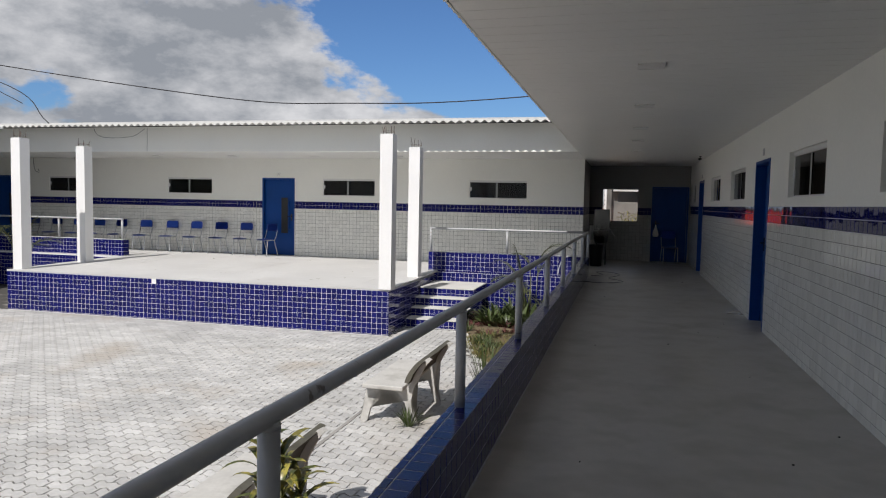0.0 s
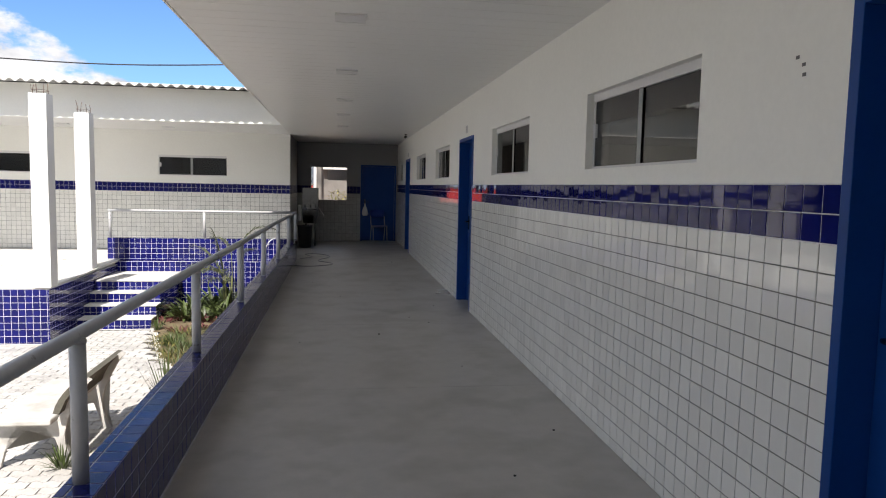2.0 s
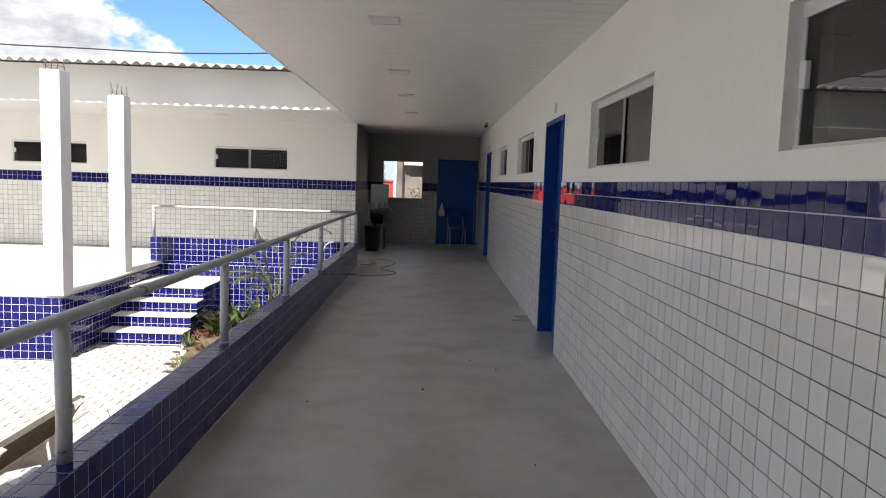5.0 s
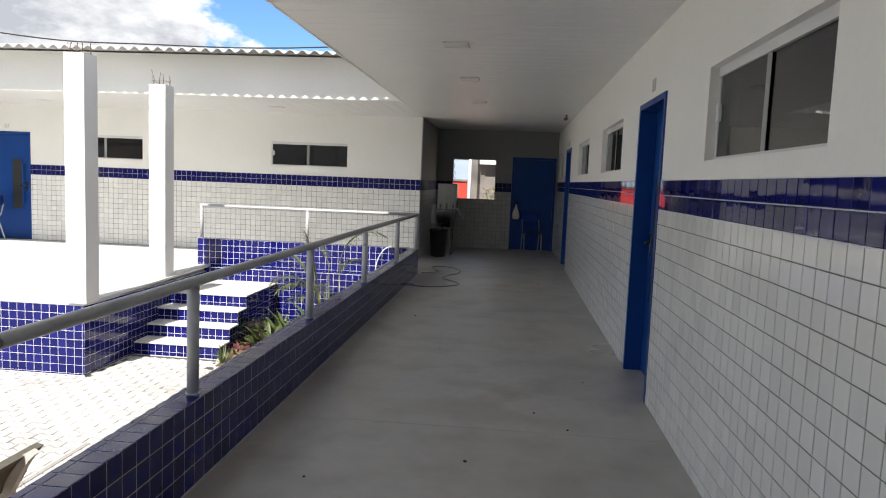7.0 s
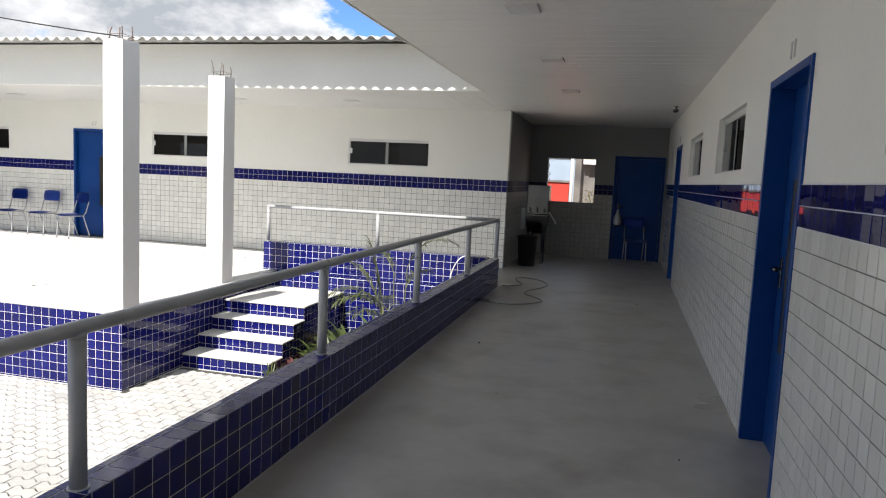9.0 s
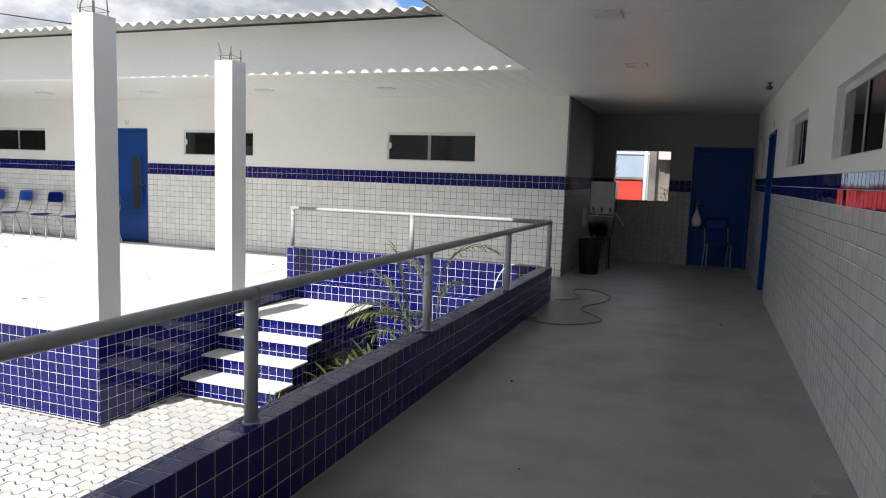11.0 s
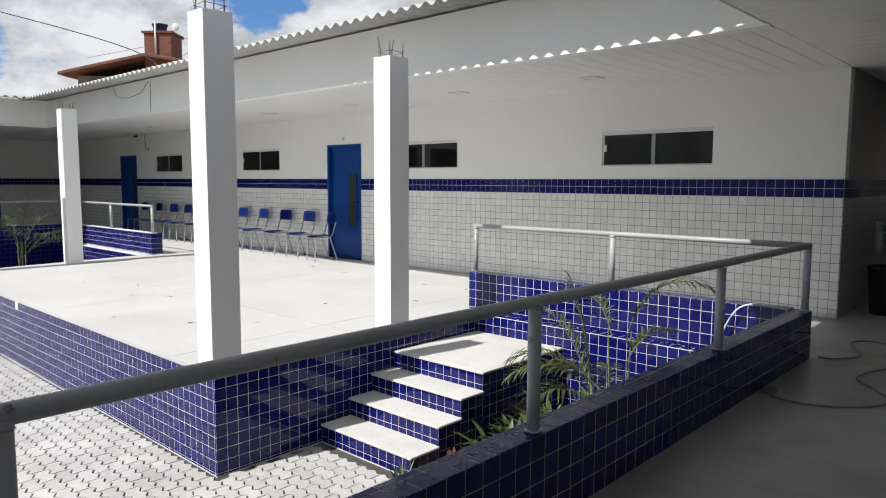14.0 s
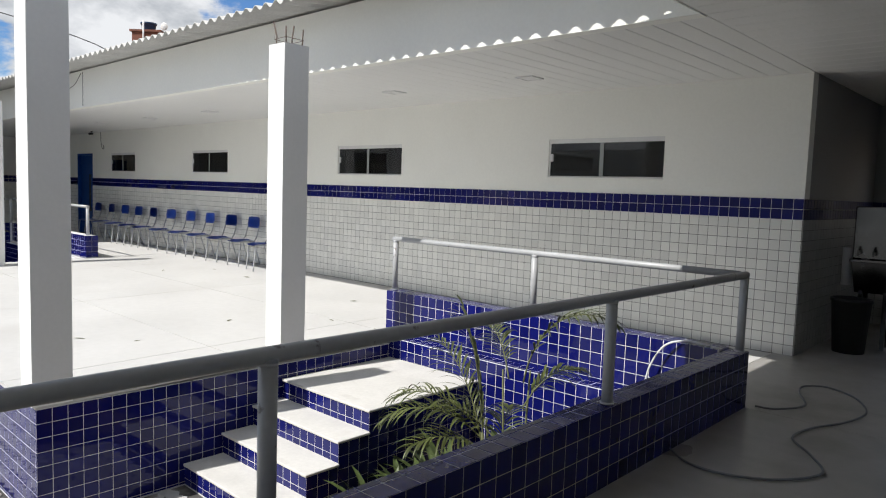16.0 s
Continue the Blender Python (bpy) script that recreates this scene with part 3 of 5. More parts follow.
parapet_far = slab("parapet_far", M_GROUT_WHITE, "low blue tiled parapet beyond the stage", "parapet", (-16.2, -11.858, PY0 + 0.0014, PY1 - 0.0014, 0.0, P_TOP), (-16.2, -12.0, 14.9018, 15.0, GROUND, -0.03),
                   (-16.4, -16.2, SOUTH, PY1 - 0.006, GROUND, P_TOP - 0.006))
blue_tiles(parapet_far, (-16.2, PY0 + 0.006, -0.03), (1, 0, 0), (0, 0, 1), 4.35, P_TOP + 0.03, pitch=0.1)
blue_tiles(parapet_far, (-16.2, 14.906, GROUND), (1, 0, 0), (0, 0, 1), 4.2, 0.87, pitch=0.1)
blue_tiles(parapet_far, (-11.856, PY0, 0.0), (0, 1, 0), (0, 0, 1), 0.22, P_TOP, pitch=0.11, pitch_v=0.1)
blue_tiles(parapet_far, (-16.2, 6.0, GROUND), (0, 1, 0), (0, 0, 1), 9.0, P_TOP - GROUND, pitch=0.1)


# ceilings of pvc planks, a little wavy, each one mesh
def planks(name, x0, x1, y0, y1, along, label, pitch=0.2, sag=0.004):
    bm = bmesh.new()
    c0, c1, l0, l1 = (y0, y1, x0, x1) if along == "x" else (x0, x1, y0, y1)
    n = int((c1 - c0) / pitch)
    for k in range(n):
        a, b = c0 + k * (c1 - c0) / n + 0.0015, c0 + (k + 1) * (c1 - c0) / n - 0.0015
        rows = []
        for s in range(9):
            l = l0 + (l1 - l0) * s / 8
            ring = []
            for c, dz in ((a, 0.012), (a, 0.003), (a + 0.004, 0), (b - 0.004, 0), (b, 0.003), (b, 0.012)):
                x, y = (l, c) if along == "x" else (c, l)
                z = CEIL + sag * (noise.noise((x * 0.5, y * 0.5, 0)) - 0.25) + dz
                ring.append(bm.verts.new((x, y, z)))
            rows.append(ring)
        for r0, r1 in zip(rows, rows[1:]):
            for q in range(5):
                bm.faces.new((r0[q], r0[q + 1], r1[q + 1], r1[q]))
        bm.faces.new(rows[0])
        bm.faces.new(rows[-1][::-1])
    box(bm, x0, x1, y0, y1, CEIL + 0.02, CEIL + 0.05)
    return structure(name, bm, M_PVC, label, "ceiling")


planks("ceiling_corridor", -0.43, WALL_X + 0.01, SOUTH, END_Y, "x", "white pvc plank ceiling over the corridor")
planks("ceiling_back", WEST, -0.434, 14.66, WALL_Y + 0.01, "y", "white pvc plank soffit over the back corridor", sag=0.012)
planks("ceiling_left", WEST, -16.07, SOUTH, 14.65, "x", "white pvc plank soffit of the far wing")
slab("fascia_back", M_PAINT, "plain white fascia wall under the roof edge", "fascia", (-16.07, -0.43, 14.65, 14.76, CEIL - 0.012, 3.22))
slab("fascia_corridor", M_PAINT, "plain white fascia of the corridor roof", "fascia", (-0.444, -0.431, SOUTH, 14.648, CEIL - 0.006, 3.22))
slab("fascia_left", M_PAINT, "plain white fascia of the far wing", "fascia", (-16.18, -16.072, SOUTH, 14.76, CEIL - 0.012, 3.22))


# corrugated roofs
def corrugated(name, edge0, edge1, run, label, pitch=0.177, height=0.026):
    """Sheets whose waves show along the edge from edge0 to edge1 and rise along run."""
    e0, e1, r = Vector(edge0), Vector(edge1), Vector(run)
    d = (e1 - e0).normalized()
    bm = bmesh.new()
    n = int((e1 - e0).length / pitch * 8)
    low, high = [], []
    for lift, rows in ((0.0, low), (0.007, high)):
        for s in range(3):
            rows.append([bm.verts.new(e0 + d * (k * pitch / 8) + r * s / 2 + Vector((0, 0, lift + height * math.sin(k * math.pi / 4)))) for k in range(n + 1)])
    for rows in (low, high):
        for a, b in zip(rows, rows[1:]):
            for k in range(n):
                f = bm.faces.new((a[k], a[k + 1], b[k + 1], b[k]))
                f.smooth = True
    for k in range(n):
        bm.faces.new((low[0][k], high[0][k], high[0][k + 1], low[0][k + 1]))
    return structure(name, bm, M_ROOF, label, "roof")


EAVE = 3.2
corrugated("roof_back", (-23.6, 14.05, EAVE), (2.9, 14.18, EAVE), (0, 7.6, 1.0), "corrugated fibre cement roof of the back block")
corrugated("roof_corridor", (-0.96, SOUTH - 0.4, EAVE), (-0.96, 14.12, EAVE), (7.2, 0, 1.0), "corrugated fibre cement roof of the corridor wing")
corrugated("roof_left", (-15.54, 14.1, EAVE), (-15.54, SOUTH - 0.4, EAVE), (-8.2, 0, 1.0), "corrugated fibre cement roof of the far wing")
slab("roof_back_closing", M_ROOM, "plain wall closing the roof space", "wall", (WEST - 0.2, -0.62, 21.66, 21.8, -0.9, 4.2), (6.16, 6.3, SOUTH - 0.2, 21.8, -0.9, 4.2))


# ---- pillars and railings ----
def pillar(x, y, top, name="stage_pillar"):
    p = thing(name, (x, y, ST_TOP), label="white plastered unfinished pillar with bare steel bars", category="pillar", group="stage pillars")
    bm = bmesh.new()
    h = top - ST_TOP
    rows = []
    for k in range(9):
        z = h * k / 8
        rows.append([bm.verts.new((sx * (0.117 + 0.003 * noise.noise((x, z, sy))), sy * (0.125 + 0.003 * noise.noise((y, z, sx))), z + (0.012 * noise.noise((sx * 3, sy * 3, x)) if k == 8 else 0)))
                     for sx, sy in ((-1, -1), (1, -1), (1, 1), (-1, 1))])
    for a, b in zip(rows, rows[1:]):
        for q in range(4):
            bm.faces.new((a[q], a[(q + 1) % 4], b[(q + 1) % 4], b[q]))
    bm.faces.new(rows[-1])
    bm.faces.new(rows[0][::-1])
    es = [e for e in bm.edges if abs(e.verts[0].co.z - e.verts[1].co.z) > 0.1]
    bmesh.ops.bevel(bm, geom=es, offset=0.007, segments=2, affect="EDGES", profile=0.5)
    part("shaft", bm, M_PILLAR, p)
    rng = random.Random(int(x * 10 + y))
    for sx, sy in ((-1, -1), (1, -1), (1, 1), (-1, 1)):
        bm = bmesh.new()
        a, b = sx * 0.075, sy * 0.08
        tube(bm, [(a, b, h - 0.03), (a + rng.uniform(-0.01, 0.01), b, h + 0.08), (a + rng.uniform(-0.02, 0.02), b + rng.uniform(-0.02, 0.02), h + rng.uniform(0.12, 0.2))], 0.006, 6)
        part("rebar", bm, M_REBAR, p, "bare rusty steel bar")
    bm = bmesh.new()
    tube(bm, [(-0.085, -0.09, h + 0.05), (0.085, -0.09, h + 0.055), (0.085, 0.09, h + 0.05), (-0.085, 0.09, h + 0.045), (-0.085, -0.09, h + 0.05), (-0.1, -0.07, h + 0.13)], 0.003, 5)
    part("stirrup", bm, M_REBAR, p, "bent thin steel tie")
    return p


pillar(-3.57, 11.82, 2.71)
pillar(-3.658, 13.775, 2.637)
pillar(-11.8, 11.93, 2.70)
pillar(-11.66, 13.55, 2.66)



def rail_z(x, y):
    """The height of the handrail's axis, which falls a little along the corridor."""
    if x < -1:
        return 0.935
    return float(np.interp(y, (1.5, 3.6, 7.6, 11.4, 13.3, 15.1), (0.975, 0.962, 0.955, 0.955, 0.945, 0.937)))




def railing(name, posts, line, label):
    r = thing(name, (line[0][0], line[0][1], P_TOP), label=label, category="railing", group="courtyard railings")
    o = Vector((line[0][0], line[0][1], P_TOP))
    for x, y in posts:
        bm = bmesh.new()
        c = Vector((x, y, P_TOP)) - o
        tube(bm, [c, c + Vector((0, 0, 0.010))], 0.036, 16)
        tube(bm, [c + Vector((0, 0, 0.01)), c + Vector((0, 0, rail_z(x, y) - P_TOP - 0.01))], 0.0285, 16)
        part("post", bm, M_RAIL, r)
    bm = bmesh.new()
    pts = []
    for k, (a, b) in enumerate(zip(line, line[1:])):
        n = max(2, int((Vector(b) - Vector(a)).length / 0.8))
        pts += [Vector(a).lerp(Vector(b), s / n) for s in range(n)]
    pts.append(Vector(line[-1]))
    tube(bm, [Vector((p.x, p.y, rail_z(p.x, p.y) + 0.002 * noise.noise((p.x, p.y, 0)))) - o for p in pts], 0.0255, 18)
    part("handrail", bm, M_RAIL, r, "grey steel tube with dark scuffs and welds")
    for x, y in posts:
        bm = bmesh.new()
        c = Vector((x, y, rail_z(x, y) - 0.018)) - o
        tube(bm, [c - Vector((0, 0, 0.012)), c], 0.0305, 14)
        part("weld", bm, M_RAIL, r)
    return r


railing("railing", [(-0.275 + 0.005 * y, y) for y in (-4.4, -2.4, -0.4, 1.57, 3.6, 5.6, 7.56, 9.46, 11.37, 13.33, 15.11)], [(-0.3, SOUTH, 0), (-0.199, 15.135, 0)],
        "grey painted steel handrail on round posts along the parapet")
railing("railing", [(-3.69, 15.125), (-1.945, 15.115)], [(-0.235, 15.12, 0), (-3.72, 15.125, 0)], "painted steel handrail on the back parapet, sunlit")
railing("railing", [(-11.93, 15.11), (-13.9, 15.11), (-16.0, 15.11)], [(-11.9, 15.11, 0), (-16.3, 15.11, 0)], "painted steel handrail beyond the stage")
railing("railing", [(-16.3, y) for y in (15.05, 13.0, 11.0, 9.0, 7.0)], [(-16.3, 15.08, 0), (-16.3, 5.0, 0)], "painted steel handrail of the far wing")


# ---- doors and windows: local x along the wall, y into it ----
def door(name, at, turn, w, h, label, slot=False, lever_right=True, deep=0.075):
    d = tagged(thing(name, at, turn), label, "door", kind="structure")
    for nm, dims in (("jamb", (0.0, 0.045, -0.006, deep + 0.075, 0, h)), ("jamb", (w - 0.045, w, -0.006, deep + 0.075, 0, h)), ("head", (0.045, w - 0.045, -0.006, deep + 0.075, h - 0.045, h))):
        boxes(nm, M_DOOR, d, dims, bevel=0.003)
    leaf = boxes("leaf", M_DOOR, d, (0.048, w - 0.048, deep, deep + 0.037, 0.008, h - 0.048), bevel=0.003)
    for z in (0.25, 1.05, 1.85):
        bm = bmesh.new()
        tube(bm, [(0.05 if lever_right else w - 0.05, deep - 0.009, z - 0.045), (0.05 if lever_right else w - 0.05, deep - 0.009, z + 0.045)], 0.009, 8)
        part("hinge", bm, M_DOOR, d)
    hx = w - 0.12 if lever_right else 0.12
    s = -1 if lever_right else 1
    bm = bmesh.new()
    box(bm, hx - 0.02, hx + 0.02, deep - 0.009, deep + 0.001, 0.95, 1.13, bevel=0.003)
    tube(bm, [(hx, deep - 0.005, 1.06), (hx, deep - 0.045, 1.06), (hx + s * 0.02, deep - 0.053, 1.06), (hx + s * 0.12, deep - 0.053, 1.06)], 0.009, 10)
    part("handle", bm, M_CHROME, d, "small brushed metal lever handle")
    if slot:
        gx0, gx1 = (w - 0.43, w - 0.235) if lever_right else (0.235, 0.43)
        boxes("glass_slot", M_BLACK, d, (gx0, gx1, deep - 0.006, deep + 0.005, 0.6, 1.57), label="tall narrow dark glazed slot")
        boxes("slot_frame", M_DOOR, d, (gx0 - 0.02, gx0, deep - 0.01, deep + 0.005, 0.58, 1.59), (gx1, gx1 + 0.02, deep - 0.01, deep + 0.005, 0.58, 1.59), (gx0, gx1, deep - 0.01, deep + 0.005, 0.58, 0.6), (gx0, gx1, deep - 0.01, deep + 0.005, 1.57, 1.59))
        bm = bmesh.new()
        tube(bm, [(gx1 + 0.05, deep + 0.001, 0.7), (gx1 + 0.05, deep - 0.035, 0.7), (gx1 + 0.05, deep - 0.035, 1.5), (gx1 + 0.05, deep + 0.001, 1.5)], 0.011, 8)
        part("pull_bar", bm, M_DOOR, d)
    return d


for k, (a, b) in enumerate(RIGHT_DOORS):
    door(f"door_{k + 1}", (WALL_X, b, 0), -90, b - a, DOOR_H, "closed dark blue door recessed in the corridor wall", slot=True, lever_right=False, deep=0.125)
for k, (a, b) in enumerate(BACK_DOORS):
    door(f"door_{k + 4}", (a, WALL_Y, 0), 0, b - a, DOOR_H - 0.033, "closed blue classroom door with a tall narrow glazed slot", slot=True)
door("door_6", (END_DOOR[0], END_Y, 0), 0, END_DOOR[1] - END_DOOR[0], END_DOOR[3], "closed dark blue door at the end of the passage", lever_right=False)
boxes("wall_end_closing", M_ROOM, None, (1.2, 2.24, END_Y + 0.16, END_Y + 0.2, 0, 2.2))
tagged(bpy.data.objects["wall_end_closing"], "plain wall behind the end door", "wall", kind="structure")
door("door_7", (WEST, 14.3, 0), 90, 1.0, 2.1, "dark door of the shaded far wing")


# opaque pale colour standing in for the double reflection of overlapping panes
M_OVERLAP_SHEEN = surface("painted_overlap_reflection", (0.30, 0.315, 0.31), 0.4, var=0.04, bump=0)


def window(name, at, turn, w, h, label):
    o = tagged(thing(name, at, turn), label, "window", kind="structure")
    boxes("top_track", M_ALU, o, (0.0, w, 0.045, 0.095, h - 0.05, h), bevel=0.002, label="white metal top track")
    boxes("bottom_track", M_ALU, o, (0.0, w, 0.045, 0.095, 0.0, 0.022), bevel=0.002)
    boxes("side_strip", M_ALU, o, (0.0, 0.022, 0.05, 0.09, 0.022, h - 0.05), bevel=0.002)
    for x0, x1, y in ((0.022, w * 0.50, 0.056), (w * 0.47, w, 0.0625)):
        pane = boxes("pane", M_GLASS, o, (x0, x1, y, y + 0.005, 0.02, h - 0.045), label="smoked glass sliding pane")
        pane.visible_shadow = False
    boxes("meeting_strip", M_OVERLAP_SHEEN, o, (w * 0.467, w * 0.467 + 0.05, 0.053, 0.0555, 0.022, h - 0.05), label="pale opaque strip painting in the double reflection where the panes overlap")
    boxes("lock", M_WHITE, o, (0.022, 0.062, 0.036, 0.056, h * 0.42, h * 0.42 + 0.09), bevel=0.004, label="small white lock")
    boxes("sill", M_PAINT, o, (0.0, w, 0.004, 0.045, -0.004, 0.004))
    return o


for k, (a, b) in enumerate(RIGHT_WINDOWS):
    window(f"window_{k + 1}", (WALL_X + 0.006, b, WIN_Z0), -90, b - a, WIN_Z1 - WIN_Z0, "high sliding smoked glass window in a white reveal")
for k, (a, b) in enumerate(BACK_WINDOWS):
    window(f"window_{k + 7}", (a, WALL_Y - 0.03, WIN_Z0 + 0.005), 0, b - a, WIN_Z1 - WIN_Z0 - 0.033, "long low sliding window of dark smoked glass")


def lettering(name, text, at, size, material, turn=(90, 0, 0)):
    c = bpy.data.curves.new(name, "FONT")
    c.body, c.size, c.extrude, c.align_x = text, size, 0.002, "CENTER"
    c.materials.append(material)
    ob = new(name, c)
    ob.matrix_basis = pose(*at, *turn)
    return ob


M_MARK = surface("grey_number_paint", (0.52, 0.52, 0.53), 0.6, bump=0)
tagged(lettering("door_number", "07", (-8.63, WALL_Y + 0.003, 2.17), 0.11, M_MARK), "small grey room number above the blue door", "sign")
for k, (a, b) in enumerate(RIGHT_DOORS):
    bm = bmesh.new()
    box(bm, WALL_X + 0.001, WALL_X + 0.007, (a + b) / 2 - 0.05, (a + b) / 2 - 0.02, 2.19, 2.28)
    box(bm, WALL_X + 0.001, WALL_X + 0.007, (a + b) / 2 + 0.02, (a + b) / 2 + 0.05, 2.19, 2.28)
    tagged(part("door_number", bm, M_MARK), "small grey number mark above a corridor door", "sign")


anchor = thing("wall_anchor", (WALL_X + 0.003, 3.28, 1.95), label="three small dark screw holes in the white wall", category="wall mark")
for dy, dz in ((0.03, 0.035), (-0.005, 0.005), (-0.01, -0.03)):
    boxes("screw_hole", M_ROOM, anchor, (0, 0.0045, dy - 0.008, dy + 0.008, dz - 0.006, dz + 0.006))


# ---- lamps in the ceilings, cameras on the walls ----
def ceiling_lamp(x, y, rim):
    o = thing("ceiling_lamp", (x, y, CEIL), label="small square unlit flush ceiling light", category="ceiling light", group="ceiling lights")
    s = 0.105
    boxes("frame", rim, o, (-s, s, -s, -s + 0.012, -0.016, 0.004), (-s, s, s - 0.012, s, -0.016, 0.004), (-s, -s + 0.012, -s + 0.012, s - 0.012, -0.016, 0.004), (s - 0.012, s, -s + 0.012, s - 0.012, -0.016, 0.004))
    boxes("diffuser", M_PANEL, o, (-s + 0.012, s - 0.012, -s + 0.012, s - 0.012, -0.012, 0.0))
    return o


for y in (1.2, 3.5, 5.85, 8.1, 10.38, 12.3, 14.6):
    ceiling_lamp(0.72, y, M_ALU)
for x in (-2.82, -4.85, -7.07, -9.35, -11.6, -13.9):
    ceiling_lamp(x, 16.12, M_WHITE)


def security_camera(at, turn, label):
    o = thing("security_camera", at, turn, label, "security camera", "security cameras")
    bm = bmesh.new()
    tube(bm, [(0, 0, 0), (0, 0, -0.012)], 0.03, 14)
    tube(bm, [(0, 0, -0.01), (0, -0.02, -0.045)], 0.009, 8)
    part("mount", bm, M_BLACK, o)
    bm = bmesh.new()
    tube(bm, [(0, 0.03, -0.055), (0, -0.08, -0.07)], 0.026, 14)
    part("housing", bm, M_BLACK, o)
    bm = bmesh.new()
    tube(bm, [(0, -0.079, -0.0698), (0, -0.092, -0.072)], 0.019, 12)
    part("lens", bm, M_GLASS, o)
    return o


security_camera((2.08, 16.1, CEIL), -20, "small black camera under the corridor ceiling")
security_camera((-16.85, 17.0, CEIL), 30, "small dark camera under the back soffit")
bm = bmesh.new()
tube(bm, curve([(-16.8, 17.195, 2.62), (-16.78, 17.195, 2.4), (-16.72, 17.19, 2.25), (-16.6, 17.195, 2.2), (-16.62, 17.195, 2.3)], 6), 0.006, 6)
tagged(part("loose_cable", bm, M_CABLE), "thin loose cable hanging on the wall", "cable")
bm = bmesh.new()
tube(bm, curve([(-12.35, 14.64, 3.19), (-12.2, 14.64, 3.02), (-11.8, 14.64, 2.96), (-11.2, 14.64, 3.0), (-10.85, 14.64, 3.18)], 8), 0.004, 6)
tagged(part("loose_cable", bm, M_CABLE), "thin dark cable sagging across the fascia", "cable")
bm = bmesh.new()
tube(bm, [(-10.79, 14.644, 3.19), (-10.8, 14.644, 2.64)], 0.004, 6)
tagged(part("drop_cable", bm, M_CABLE), "thin straight dark cable down the fascia", "cable")


# ---- school chairs ----
def school_chair(at, turn, label):
    o = thing("school_chair", at, turn, label, "chair", "chairs along the back wall")
    bm = bmesh.new()
    rows = []
    for i in range(5):
        v = -0.2 + 0.4 * i / 4
        rows.append([bm.verts.new((-0.2 + 0.4 * j / 6, v, 0.44 + 0.012 * ((j - 3) / 3) ** 2 - (0.02 if i == 0 else 0))) for j in range(7)])
    for a, b in zip(rows, rows[1:]):
        for j in range(6):
            bm.faces.new((a[j], a[j + 1], b[j + 1], b[j])).smooth = True
    bmesh.ops.solidify(bm, geom=bm.faces[:], thickness=0.012)
    part("seat", bm, M_SEAT, o)
    bm = bmesh.new()
    rows = []
    for i in range(5):
        z = 0.66 + 0.19 * i / 4
        half = 0.195 * (1 - 0.10 * (i / 4) ** 3)
        rows.append([bm.verts.new((half * (j - 3) / 3, 0.235 + 0.02 * (i / 4) - 0.03 * ((j - 3) / 3) ** 2, z + (0.012 if 0 < j < 6 and i == 4 else 0))) for j in range(7)])
    for a, b in zip(rows, rows[1:]):
        for j in range(6):
            bm.faces.new((a[j], a[j + 1], b[j + 1], b[j])).smooth = True
    bmesh.ops.solidify(bm, geom=bm.faces[:], thickness=0.012)
    part("backrest", bm, M_SEAT, o)
    for s in (-1, 1):
        x = s * 0.185
        bm = bmesh.new()
        tube(bm, curve([(x, -0.2, 0.0), (x, -0.155, 0.40), (x, -0.12, 0.425), (x, 0.12, 0.425)], 5), 0.011, 8)
        part("leg", bm, M_LEG, o)
        bm = bmesh.new()
        tube(bm, [(x, 0.24, 0.0), (x, 0.10, 0.42), (x, 0.16, 0.50), (x, 0.22, 0.70)], 0.011, 8)
        part("leg", bm, M_LEG, o)
    bm = bmesh.new()
    tube(bm, [(-0.185, 0.05, 0.42), (0.185, 0.05, 0.42)], 0.009, 8)
    tube(bm, [(-0.185, -0.1, 0.42), (0.185, -0.1, 0.42)], 0.009, 8)
    part("crossbar", bm, M_LEG, o)
    return o


SCHOOL_CHAIR = school_chair((-9.52, 16.86, 0), 0, "blue plastic school chair with grey tube legs against the wall")
for x, t in ((-10.29, 2), (-11.1, -3), (-11.87, 1), (-12.72, 4), (-13.58, -2), (-14.33, 0), (-15.04, 3), (-15.85, -2), (-16.66, 1)):
    copy_thing(SCHOOL_CHAIR, pose(x, 16.86, 0, 0, 0, t))
tagged(copy_thing(SCHOOL_CHAIR, pose(-8.73, 16.74, 0, 0, 0, -14)), "blue plastic school chair standing before the blue classroom door")
tagged(copy_thing(SCHOOL_CHAIR, pose(1.72, 19.55, 0, 0, 0, 8)), "blue plastic school chair before the dark end door", group="single chair")


